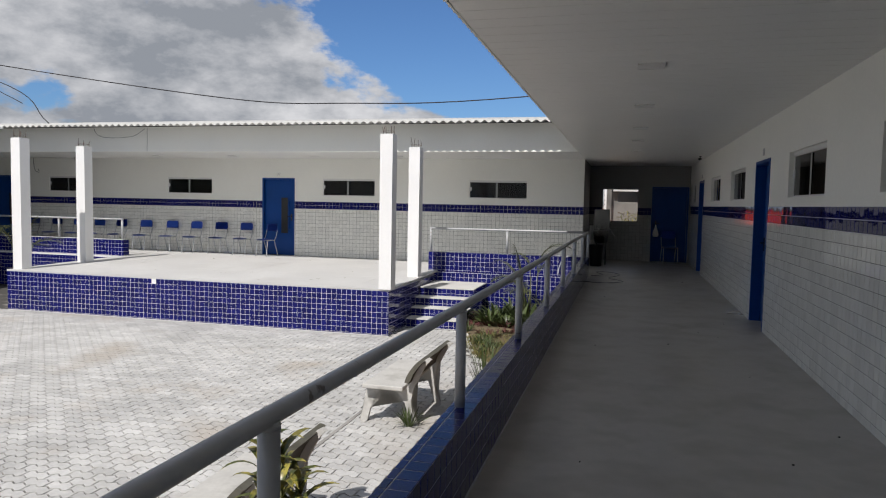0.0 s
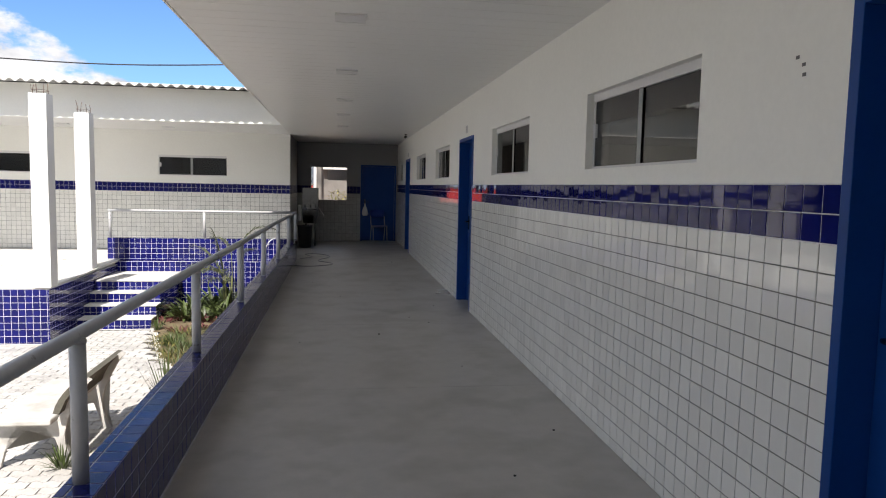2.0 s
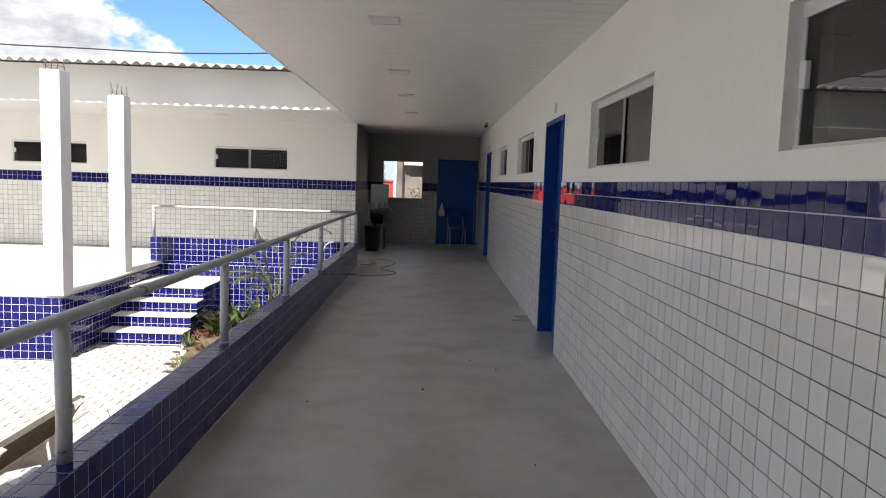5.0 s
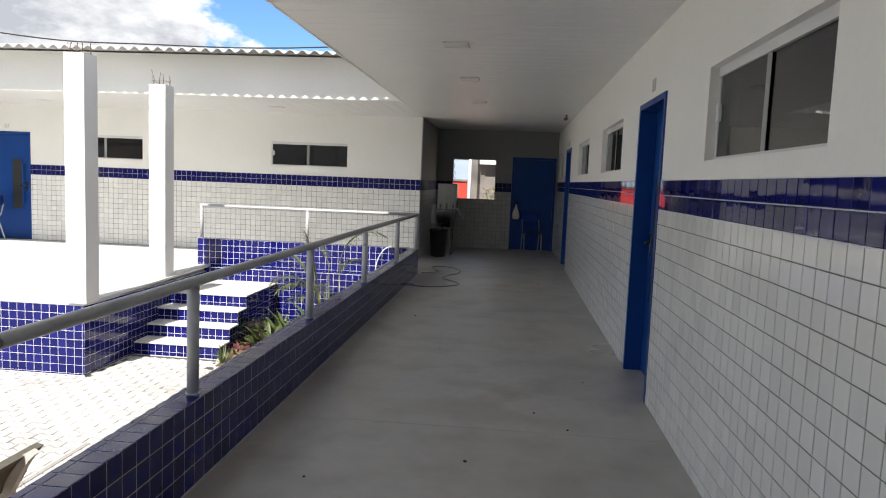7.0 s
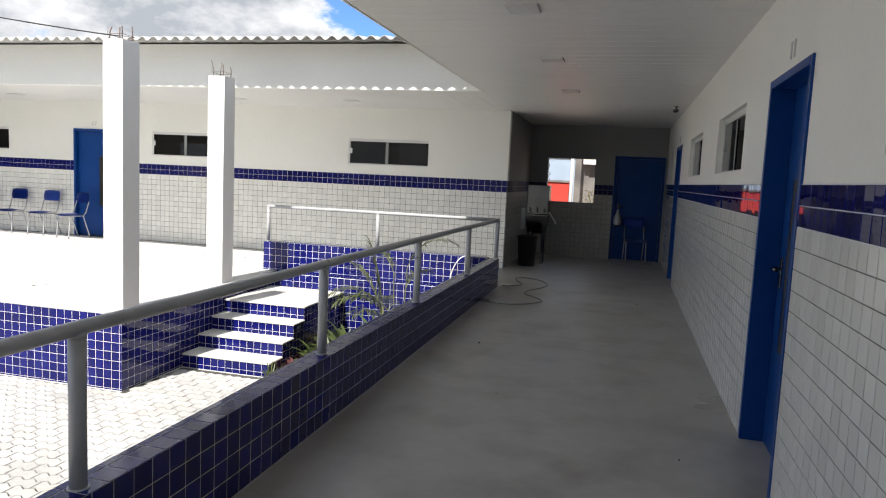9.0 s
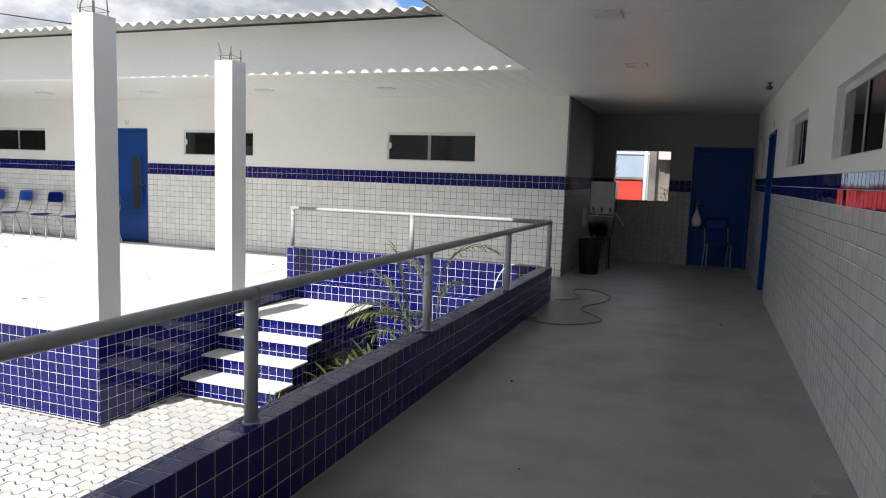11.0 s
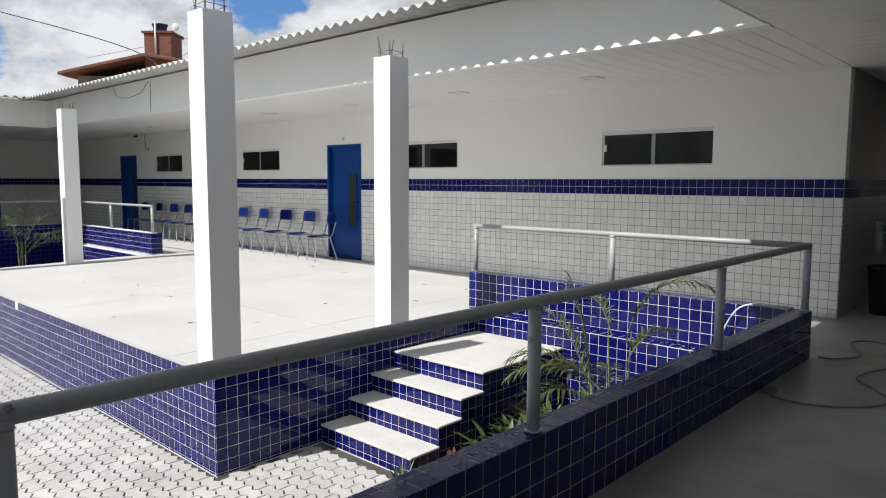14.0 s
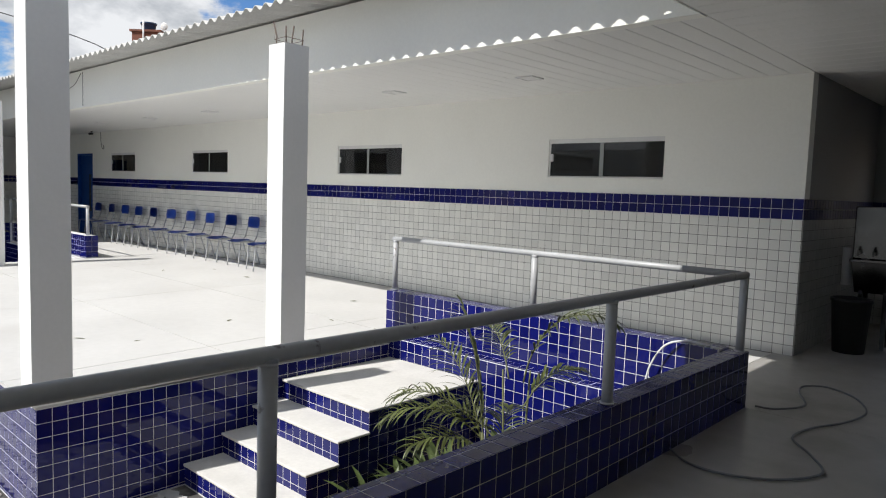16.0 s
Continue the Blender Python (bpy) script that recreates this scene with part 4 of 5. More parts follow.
# ---- concrete benches ----
def bench(at, turn, label):
    """Local x along the bench, y to its back."""
    o = thing("concrete_bench", at, turn, label, "bench", "courtyard benches")
    bm = bmesh.new()
    box(bm, -0.62, 0.62, -0.26, 0.2, 0.40, 0.45, bevel=0.012)
    part("seat", bm, M_BENCH, o)
    bm = bmesh.new()
    prof = [(0.215, 0.50), (0.235, 0.56), (0.268, 0.62), (0.312, 0.68), (0.362, 0.735)]
    rows = [[bm.verts.new((x, y, z)) for y, z in prof] + [bm.verts.new((x, y + 0.05, z - 0.012)) for y, z in reversed(prof)] for x in (-0.62, 0.62)]
    n = len(rows[0])
    for k in range(n):
        bm.faces.new((rows[0][k], rows[0][(k + 1) % n], rows[1][(k + 1) % n], rows[1][k]))
    bm.faces.new(rows[0])
    bm.faces.new(rows[1][::-1])
    bmesh.ops.bevel(bm, geom=[e for e in bm.edges if abs(e.verts[0].co.x - e.verts[1].co.x) < 0.01], offset=0.006, segments=2, affect="EDGES", profile=0.5)
    part("backrest", bm, M_BENCH_SHADE, o, "curved concrete back slab, its shade darkened into the colour")
    outline = [(-0.33, 0), (-0.25, 0), (-0.21, 0.15), (-0.165, 0.28), (-0.1, 0.355), (0.0, 0.378), (0.11, 0.345), (0.18, 0.25), (0.225, 0.12), (0.265, 0), (0.335, 0), (0.3, 0.08), (0.262, 0.2),
               (0.258, 0.3), (0.28, 0.4), (0.32, 0.49), (0.355, 0.56), (0.395, 0.635), (0.44, 0.70), (0.475, 0.735), (0.44, 0.752), (0.395, 0.725), (0.335, 0.645), (0.294, 0.575), (0.262, 0.51), (0.225, 0.45), (0.2, 0.402), (-0.24, 0.402), (-0.27, 0.3), (-0.295, 0.12)]
    for x in (-0.47, 0.47):
        bm = bmesh.new()
        a = [bm.verts.new((x - 0.024, y, z)) for y, z in outline]
        b = [bm.verts.new((x + 0.024, y, z)) for y, z in outline]
        m = len(outline)
        for k in range(m):
            bm.faces.new((a[k], a[(k + 1) % m], b[(k + 1) % m], b[k]))
        bmesh.ops.triangulate(bm, faces=[bm.faces.new(a), bm.faces.new(b[::-1])])
        part("support", bm, M_BENCH, o, "arched cast side support")
    return o


BENCH = bench((-1.86, 7.56, GROUND), -90, "pale cast concrete bench with arched supports on the paving")
copy_thing(BENCH, pose(-1.95, 4.15, GROUND, 0, 0, -88))


# ---- end passage: drinking fountain, crate, hose ----
fountain = thing("drinking_fountain", (-0.03, 18.33, 0), label="stainless steel drinking fountain standing in the dark passage", category="drinking fountain")
boxes("tank", M_CHROME, fountain, (-0.195, 0.195, -0.17, 0.17, 0.90, 1.425), bevel=0.012, label="brushed steel upper tank")
bm = bmesh.new()
v = box(bm, -0.2, 0.185, -0.2, 0.17, 0.56, 0.885)
for q in v[:4]:
    q.co.x *= 0.82
    q.co.y = q.co.y * 0.7 + 0.03
part("basin", bm, M_CHROME, fountain, "tapered steel basin")
boxes("drip_tray", M_CHROME, fountain, (-0.2, 0.2, -0.25, -0.02, 0.872, 0.9), bevel=0.005)
for x in (-0.13, 0.0, 0.13):
    bm = bmesh.new()
    tube(bm, curve([(x, -0.17, 0.99), (x, -0.225, 0.995), (x, -0.24, 0.97), (x, -0.24, 0.94)], 4), 0.010, 8)
    tube(bm, [(x, -0.2, 0.995), (x, -0.2, 1.03)], 0.007, 8)
    part("tap", bm, M_CHROME, fountain, "small chrome tap")
for x in (-0.11, 0.11):
    for y in (-0.1, 0.13):
        boxes("leg", M_CHROME, fountain, (x - 0.02, x + 0.02, y - 0.02, y + 0.02, 0.0, 0.58))
bm = bmesh.new()
tube(bm, [(-0.26, -0.06, 0.62), (-0.26, -0.06, 1.0)], 0.045, 14)
part("cup_holder", bm, M_WHITE, fountain, "white tube of paper cups")
bm = bmesh.new()
rows = [[bm.verts.new((0.19 + 0.035 * i, -0.12 + 0.06 * j + 0.01 * math.sin(3 * i), 0.95 - 0.05 * i + 0.012 * math.sin(2.2 * j + i))) for j in range(5)] for i in range(5)]
for a, b in zip(rows, rows[1:]):
    for j in range(4):
        bm.faces.new((a[j], a[j + 1], b[j + 1], b[j])).smooth = True
bmesh.ops.solidify(bm, geom=bm.faces[:], thickness=0.006)
part("side_bowl", bm, M_WHITE, fountain, "small white side bowl")

crate = thing("waste_bin", (-0.14, 17.9, 0), label="black plastic bin beside the drinking fountain", category="bin")
bm = bmesh.new()
rows = [[bm.verts.new((r * math.cos(t), r * math.sin(t), z)) for t in (2 * math.pi * k / 24 for k in range(24))] for r, z in ((0.14, 0), (0.175, 0.5), (0.185, 0.5), (0.185, 0.53), (0.165, 0.53), (0.13, 0.03))]
for a, b in zip(rows, rows[1:]):
    for k in range(24):
        bm.faces.new((a[k], a[(k + 1) % 24], b[(k + 1) % 24], b[k])).smooth = True
bm.faces.new(rows[-1][::-1])
bm.faces.new(rows[0])
part("body", bm, M_BLACK, crate)

bm = bmesh.new()
rows = []
for z, w, d in ((0.0, 0.015, 0.01), (-0.08, 0.03, 0.02), (-0.18, 0.07, 0.045), (-0.27, 0.085, 0.05), (-0.33, 0.06, 0.03)):
    rows.append([bm.verts.new((1.36 + w * math.cos(t) * (1 + 0.2 * noise.noise((t, z * 9, 1))), END_Y - 0.0 + d * math.sin(t) - 0.03, 1.02 + z)) for t in (2 * math.pi * k / 12 for k in range(12))])
for a, b in zip(rows, rows[1:]):
    for k in range(12):
        bm.faces.new((a[k], a[(k + 1) % 12], b[(k + 1) % 12], b[k])).smooth = True
bm.faces.new(rows[-1])
bm.faces.new(rows[0])
tagged(part("plastic_bag", bm, M_WHITE), "thin white plastic bag hanging on the door handle", "bag")

bm = bmesh.new()
tube(bm, curve([(-0.155, 14.0, 0.012), (0.0, 13.88, 0.012), (0.2, 13.88, 0.012), (0.42, 14.02, 0.012), (0.555, 14.28, 0.012), (0.44, 14.52, 0.012), (0.27, 14.76, 0.012), (0.3, 15.05, 0.012),
                (0.42, 15.35, 0.012), (0.47, 15.7, 0.012), (0.33, 16.05, 0.012), (0.1, 16.22, 0.012), (-0.04, 16.1, 0.012), (0.0, 15.85, 0.018), (0.12, 15.55, 0.012), (0.0, 15.3, 0.012), (-0.12, 15.26, 0.012)], 8), 0.0072, 8)
tagged(part("garden_hose", bm, M_HOSE), "dark rubber hose lying in loops on the floor", "hose")
bm = bmesh.new()
tube(bm, curve([(-0.8, 14.93, 0.05), (-0.77, 14.95, 0.22), (-0.68, 14.97, 0.38), (-0.56, 15.02, 0.432), (-0.45, 15.06, 0.425), (-0.40, 15.1, 0.418)], 8), 0.0075, 8)
tagged(part("white_pipe", bm, M_WHITE), "thin white plastic hose draped over the blue parapet", "hose")


# ---- planting beds ----
bm = bmesh.new()
NX, NY = 16, 60
grid = [[bm.verts.new((-2.36 + 2.0 * i / NX, 9.6 + 5.3 * j / NY, GROUND - 0.012 + 0.05 * max(0, min(1, (j - 2) / 6)) * (1 + 0.5 * noise.noise((i * 0.4, j * 0.3, 0))))) for i in range(NX + 1)] for j in range(NY + 1)]
KERB = curve([(-2.33, 12.72, 0), (-2.12, 12.1, 0), (-1.9, 11.3, 0), (-1.62, 10.5, 0), (-1.15, 9.9, 0), (-0.4, 9.65, 0)], 8)


def kerb_x(y):
    for a, b in zip(KERB, KERB[1:]):
        if min(a.y, b.y) <= y <= max(a.y, b.y):
            return a.x + (b.x - a.x) * (y - a.y) / (b.y - a.y)
    return -2.36 if y > 12.7 else -0.37


for a, b in zip(grid, grid[1:]):
    for i in range(NX):
        q = (a[i], a[i + 1], b[i + 1], b[i])
        if q[0].co.x >= kerb_x(q[0].co.y) - 0.06:
            bm.faces.new(q).smooth = True
structure("planting_bed", bm, M_SOIL, "tan and brown soil of the planting bed beside the steps", "ground")
bm = bmesh.new()
for a, b in zip(KERB, KERB[1:]):
    d = (b - a).normalized()
    n = Vector((-d.y, d.x, 0)) * 0.035
    lo, hi = GROUND - 0.05, GROUND + 0.028
    vs = [bm.verts.new((p.x + s * n.x, p.y + s * n.y, z)) for z in (lo, hi) for p in (a, b) for s in (-1, 1)]
    for f in ((0, 2, 3, 1), (4, 5, 7, 6), (0, 4, 6, 2), (1, 3, 7, 5), (0, 1, 5, 4), (2, 6, 7, 3)):
        bm.faces.new([vs[i] for i in f])
bmesh.ops.remove_doubles(bm, verts=bm.verts, dist=0.002)
structure("kerb", bm, M_TREAD, "pale curved concrete kerb around the planting bed", "kerb")
slab("edging", M_POLE, "thin concrete edging strip in the paving", "kerb", (-2.31, -2.27, -4.0, 9.9, GROUND - 0.03, GROUND + 0.006))
bm = bmesh.new()
grid = [[bm.verts.new((-1.45 + 1.08 * i / 8 + (0.12 * noise.noise((j * 0.25, 0, 4)) if i == 0 else 0), -4 + 13.7 * j / 60, GROUND - (0.02 if i == 0 else 0.004) + 0.02 * min(i, 2) / 2 * (1 + noise.noise((i * 0.5, j * 0.4, 2))))) for i in range(9)] for j in range(61)]
for a, b in zip(grid, grid[1:]):
    for i in range(8):
        bm.faces.new((a[i], a[i + 1], b[i + 1], b[i])).smooth = True
structure("sand_strip", bm, M_SAND, "loose sand strip between paving and parapet", "ground")


# ---- plants ----
def blade(bm, base, heading, length, width, rise, droop, segs=5, fold=0.25):
    """A leaf with a midrib fold that leaves base and bends over."""
    h = Vector((math.cos(heading), math.sin(heading), 0))
    side = Vector((-h.y, h.x, 0))
    prev, p, ang = None, Vector(base), rise
    for k in range(segs + 1):
        s = k / segs
        w = width * (math.sin(math.pi * min(1, 0.12 + 0.88 * s)) ** 0.7 + 0.02) * 0.5
        up = Vector((0, 0, 1)) * math.cos(ang) - h * math.sin(ang)
        ring = [bm.verts.new(p - side * w + up * w * fold), bm.verts.new(p), bm.verts.new(p + side * w + up * w * fold)]
        if prev:
            for q in range(2):
                bm.faces.new((prev[q], prev[q + 1], ring[q + 1], ring[q])).smooth = True
        prev = ring
        p = p + (h * math.cos(ang) + Vector((0, 0, 1)) * math.sin(ang)) * (length / segs)
        ang -= droop / segs


def frond(bm, stem_bm, base, heading, length, rise, droop, leaflets=22, leaf=0.2, width=0.016, rng=random):
    """A feather leaf: a bending rib with leaflets down both sides."""
    h = Vector((math.cos(heading), math.sin(heading), 0))
    p, ang, pts = Vector(base), rise, []
    n = leaflets
    for k in range(n + 1):
        pts.append(p.copy())
        if k > n * 0.22:
            s = (k / n - 0.22) / 0.78
            for side in (-1, 1):
                blade(bm, p, heading + side * (1.15 - 0.55 * s) + rng.uniform(-0.12, 0.12), leaf * (0.55 + 0.75 * math.sin(math.pi * min(1, s * 0.85 + 0.1))) * rng.uniform(0.85, 1.1), width,
                      ang * 0.5 + 0.28 + rng.uniform(-0.15, 0.15), rng.uniform(0.9, 1.6), 4)
        p = p + (h * math.cos(ang) + Vector((0, 0, 1)) * math.sin(ang)) * (length / n)
        ang -= droop / n * (0.4 + 1.2 * k / n)
    tube(stem_bm, pts, 0.006, 5, taper=0.3)


def palm(name, at, seed, fronds, label, leaf=0.2, stems=3, trunk=0.35, thick=0.017):
    rng = random.Random(seed)
    o = thing(name, at, 0, label, "plant", "palms")
    stem = bmesh.new()
    for k in range(stems):
        a = 2 * math.pi * k / stems + rng.uniform(0, 1)
        tube(stem, [(0.05 * math.cos(a), 0.05 * math.sin(a), -0.03), (0.07 * math.cos(a), 0.07 * math.sin(a), trunk * 0.6), (0.09 * math.cos(a), 0.09 * math.sin(a), trunk)], thick, 8, taper=0.6)
    for heading, length, rise, droop in fronds:
        k = rng.randrange(stems)
        a = 2 * math.pi * k / stems
        leaves, rib = bmesh.new(), bmesh.new()
        frond(leaves, rib, (0.06 * math.cos(a), 0.06 * math.sin(a), trunk * rng.uniform(0.6, 1.0)), radians(heading), length, radians(rise), radians(droop), rng=rng, leaf=leaf)
        one = part("frond", leaves, M_PALM, o, "feathery arching green frond")
        part("rib", rib, M_STEM, one)
    part("trunk", stem, M_STEM, o, "slender ringed green trunk")
    return o


palm("areca_palm", (-1.33, 13.84, GROUND + 0.03), 3, [(190, 0.98, 86, 20), (170, 0.9, 74, 60), (205, 0.72, 52, 95), (228, 0.72, 46, 90), (192, 0.6, 44, 80), (250, 0.7, 50, 85), (120, 0.6, 60, 75)],
     "young feathery palm leaning over the landing", leaf=0.22, trunk=0.72)
palm("areca_palm", (-1.18, 13.88, GROUND + 0.03), 5, [(8, 0.9, 80, 120), (150, 0.55, 62, 80), (60, 0.5, 60, 80)],
     "thin young palm with one frond arching over the parapet", leaf=0.19, stems=2, trunk=1.16, thick=0.009)
palm("areca_palm", (-13.2, 13.2, GROUND), 8, [(0, 1.5, 78, 50), (60, 1.2, 60, 80), (120, 1.3, 72, 70), (180, 1.2, 62, 80), (240, 1.3, 66, 80), (300, 1.3, 60, 85), (20, 1.0, 40, 70), (90, 1.0, 45, 70)],
     "feathery palm beside the far end of the stage", leaf=0.26, trunk=1.15)


def clump(name, at, seed, count, length, width, material, label, rise=(35, 80), droop=(0.5, 1.4), spread=0.06, group="bed plants"):
    rng = random.Random(seed)
    o = thing(name, at, 0, label, "plant", group)
    bm = bmesh.new()
    for k in range(count):
        a = rng.uniform(0, 2 * math.pi)
        r = spread * math.sqrt(rng.random())
        blade(bm, (r * math.cos(a), r * math.sin(a), -0.01), a + rng.uniform(-0.6, 0.6), length * rng.uniform(0.6, 1.1), width * rng.uniform(0.7, 1.1), radians(rng.uniform(*rise)), rng.uniform(*droop), 5)
    part("foliage", bm, material, o)
    return o


for k, (x, y, high) in enumerate(((-1.95, 14.1, 0.52), (-1.72, 13.78, 0.45), (-1.62, 14.35, 0.6), (-1.3, 14.25, 0.6), (-1.35, 13.55, 0.5), (-2.05, 13.75, 0.36), (-1.15, 13.25, 0.45), (-1.98, 13.42, 0.38), (-1.62, 13.32, 0.4))):
    clump("broadleaf_plant", (x, y, GROUND + 0.03), 20 + k, 36, high, 0.06, M_LEAF, "dense dark green strap leaves in the bed", rise=(30, 82), spread=0.17)
for k, (x, y, high) in enumerate(((-0.95, 13.75, 0.62), (-0.75, 13.3, 0.55), (-0.8, 14.3, 0.75), (-0.85, 12.8, 0.5))):
    clump("broadleaf_plant", (x, y, GROUND + 0.03), 40 + k, 22, high, 0.05, M_PALM, "upright yellowish green leaves beside the parapet", rise=(58, 88), spread=0.14)
for k, (x, y) in enumerate(((-2.2, 13.9), (-2.22, 13.45), (-2.05, 13.35), (-1.85, 13.5), (-2.24, 13.05), (-1.83, 12.3), (-1.65, 12.15), (-1.5, 12.6), (-1.25, 12.9), (-1.6, 13.2), (-1.1, 12.3))):
    clump("red_ground_plant", (x, y, GROUND + 0.03), 30 + k, 46, 0.17, 0.035, M_LEAF_R, "low dark red leafy ground plant", rise=(20, 70), spread=0.14)
for k, (x, y) in enumerate(((-1.5, 11.1), (-1.2, 10.7), (-0.8, 10.6), (-1.45, 10.75), (-1.0, 10.2), (-0.7, 11.9), (-1.7, 11.5), (-0.7, 10.0))):
    clump("grass_tuft", (x, y, GROUND + 0.025), 50 + k, 60, 0.24, 0.012, M_LEAF_Y if k % 4 == 1 else M_LEAF, "rough tuft of green grass in the bed", rise=(35, 85), spread=0.14)
rng = random.Random(88)
for k in range(11):
    y = 9.75 + 0.2 * k
    clump("grass_tuft", (kerb_x(y) + rng.uniform(-0.02, 0.16), y, GROUND + 0.015), 90 + k, 46, 0.17, 0.010, M_LEAF_Y if k % 3 else M_LEAF, "short grass tuft growing over the kerb", rise=(25, 85), spread=0.12)
rng = random.Random(404)
for k in range(16):
    y = rng.uniform(11.3, 12.7)
    x = rng.uniform(kerb_x(y) + 0.12, -0.5)
    clump("grass_tuft", (x, y, GROUND + 0.02), 300 + k, 50, 0.2, 0.011, M_LEAF_Y if k % 4 == 0 else M_LEAF, "rough tuft of green grass in the bed", rise=(35, 85), spread=0.16)
clump("spiky_plant", (-1.62, 7.05, GROUND), 78, 44, 0.26, 0.018, M_LEAF, "spiky green plant beside the bench leg", rise=(30, 85), droop=(0.1, 0.5), spread=0.04)
clump("spiky_plant", (-2.2, 12.5, GROUND + 0.02), 71, 34, 0.26, 0.016, M_LEAF, "small spiky dark green plant beside the first step", rise=(25, 85), droop=(0.1, 0.5), spread=0.03)
clump("spiky_plant", (-0.92, 7.8, GROUND), 72, 70, 0.78, 0.02, M_LEAF, "tall dark spiky plant in the sand beside the parapet", rise=(76, 89), droop=(0.1, 0.4), spread=0.05)
clump("spiky_plant", (-0.95, 6.9, GROUND), 73, 40, 0.24, 0.018, M_LEAF, "small spiky plant close to the parapet", rise=(20, 85), droop=(0.1, 0.5), spread=0.04)
clump("spiky_plant", (-1.0, 9.35, GROUND), 75, 46, 0.30, 0.018, M_LEAF, "dark spiky plant at the corner of the bed", rise=(25, 85), droop=(0.1, 0.5), spread=0.04)

croton = thing("croton_bush", (-1.1, 3.2, GROUND), 0, "croton bush with yellow mottled drooping leaves", "plant")
bm, st = bmesh.new(), bmesh.new()
rng = random.Random(12)
for k in range(4):
    a = 1.6 * k + 0.4
    top = Vector((0.09 * math.cos(a), 0.09 * math.sin(a), 0.98 + 0.12 * (k % 3)))
    tube(st, curve([(0.02 * math.cos(a), 0.02 * math.sin(a), -0.02), (0.08 * math.cos(a), 0.08 * math.sin(a), 0.5), top], 4), 0.012, 7, taper=0.6)
    for q in range(24):
        s = q / 24
        blade(bm, top - Vector((0, 0, 0.5 * (1 - s))), 2.4 * q + k, rng.uniform(0.15, 0.28), rng.uniform(0.03, 0.055), radians(30 + 45 * s), rng.uniform(1.2, 2.2), 6, 0.35)
part("trunk", st, M_STEM, croton)
part("foliage", bm, M_CROTON, croton, "yellow and green mottled leaves")

# ---- beyond the roofs and the opening ----
house = thing("brick_house", (-40.9, 28.1, GROUND - 0.6), 42.8, "old house with a sloping clay roof and a bare brick tower", "house")
boxes("wall", M_RENDER, house, (-4.1, 2.6, 0.1, 6.5, 0, 9.2))
bm = bmesh.new()


def roof_z(x):
    return float(np.interp(x, (-4.9, 0.3, 3.0), (9.28, 10.38, 9.95)))


for k in range(30):
    x0 = -4.9 + 7.9 * k / 30
    x1 = x0 + 7.9 / 30 * 1.12
    for r in range(26):
        y0 = -0.7 + 8.0 * r / 26
        z0, z1 = roof_z(x0) + 0.05, roof_z(x1) + 0.02
        v = [bm.verts.new(p) for p in ((x0, y0, z0), (x0, y0 + 0.15, z0 + 0.08), (x0, y0 + 0.3, z0), (x1, y0 + 0.3, z1), (x1, y0 + 0.15, z1 + 0.08), (x1, y0, z1))]
        bm.faces.new((v[0], v[1], v[4], v[5]))
        bm.faces.new((v[1], v[2], v[3], v[4]))
for x0, x1 in ((-4.9, 0.3), (0.3, 3.0)):
    v = box(bm, x0, x1, -0.7, 7.2, -0.09, 0.03)
    for q in v:
        q.co.z += roof_z(q.co.x)
part("roof", bm, M_CLAY, house, "dark weathered clay tile roof")
boxes("tower", M_BRICK, house, (0.05, 1.7, 0.0, 1.7, 9.0, 11.75), bevel=0.02, label="bare red brick tower")
boxes("tower_cap", M_BRICK, house, (-0.06, 1.8, -0.1, 1.8, 11.75, 11.87))
bm = bmesh.new()
rows = [[bm.verts.new((0.72 + r * math.cos(t), 0.8 + r * math.sin(t), z)) for t in (2 * math.pi * k / 20 for k in range(20))] for r, z in ((0.36, 11.87), (0.42, 12.32), (0.47, 12.33), (0.47, 12.42), (0.2, 12.46))]
for a, b in zip(rows, rows[1:]):
    for k in range(20):
        bm.faces.new((a[k], a[(k + 1) % 20], b[(k + 1) % 20], b[k])).smooth = True
bm.faces.new(rows[-1])
part("water_tank", bm, M_TANK, house, "dark blue round water tank")
bm = bmesh.new()
tube(bm, [(0.78, -0.09, 10.3), (0.78, -0.09, 12.4)], 0.05, 8)
part("pipe", bm, M_WHITE, house, "white plastic downpipe")
bm = bmesh.new()
tube(bm, [(1.7, 0.3, 11.85), (1.78, 0.3, 12.05)], 0.03, 6)
rows = [[bm.verts.new((1.85 + 0.22 * r * math.cos(t), 0.3 - 0.06 * (1 - r * r), 12.15 + 0.24 * r * math.sin(t))) for t in (2 * math.pi * k / 14 for k in range(14))] for r in (0.15, 0.6, 1.0)]
for a, b in zip(rows, rows[1:]):
    for k in range(14):
        bm.faces.new((a[k], a[(k + 1) % 14], b[(k + 1) % 14], b[k]))
part("dish", bm, M_ALU, house, "small pale dish aerial")


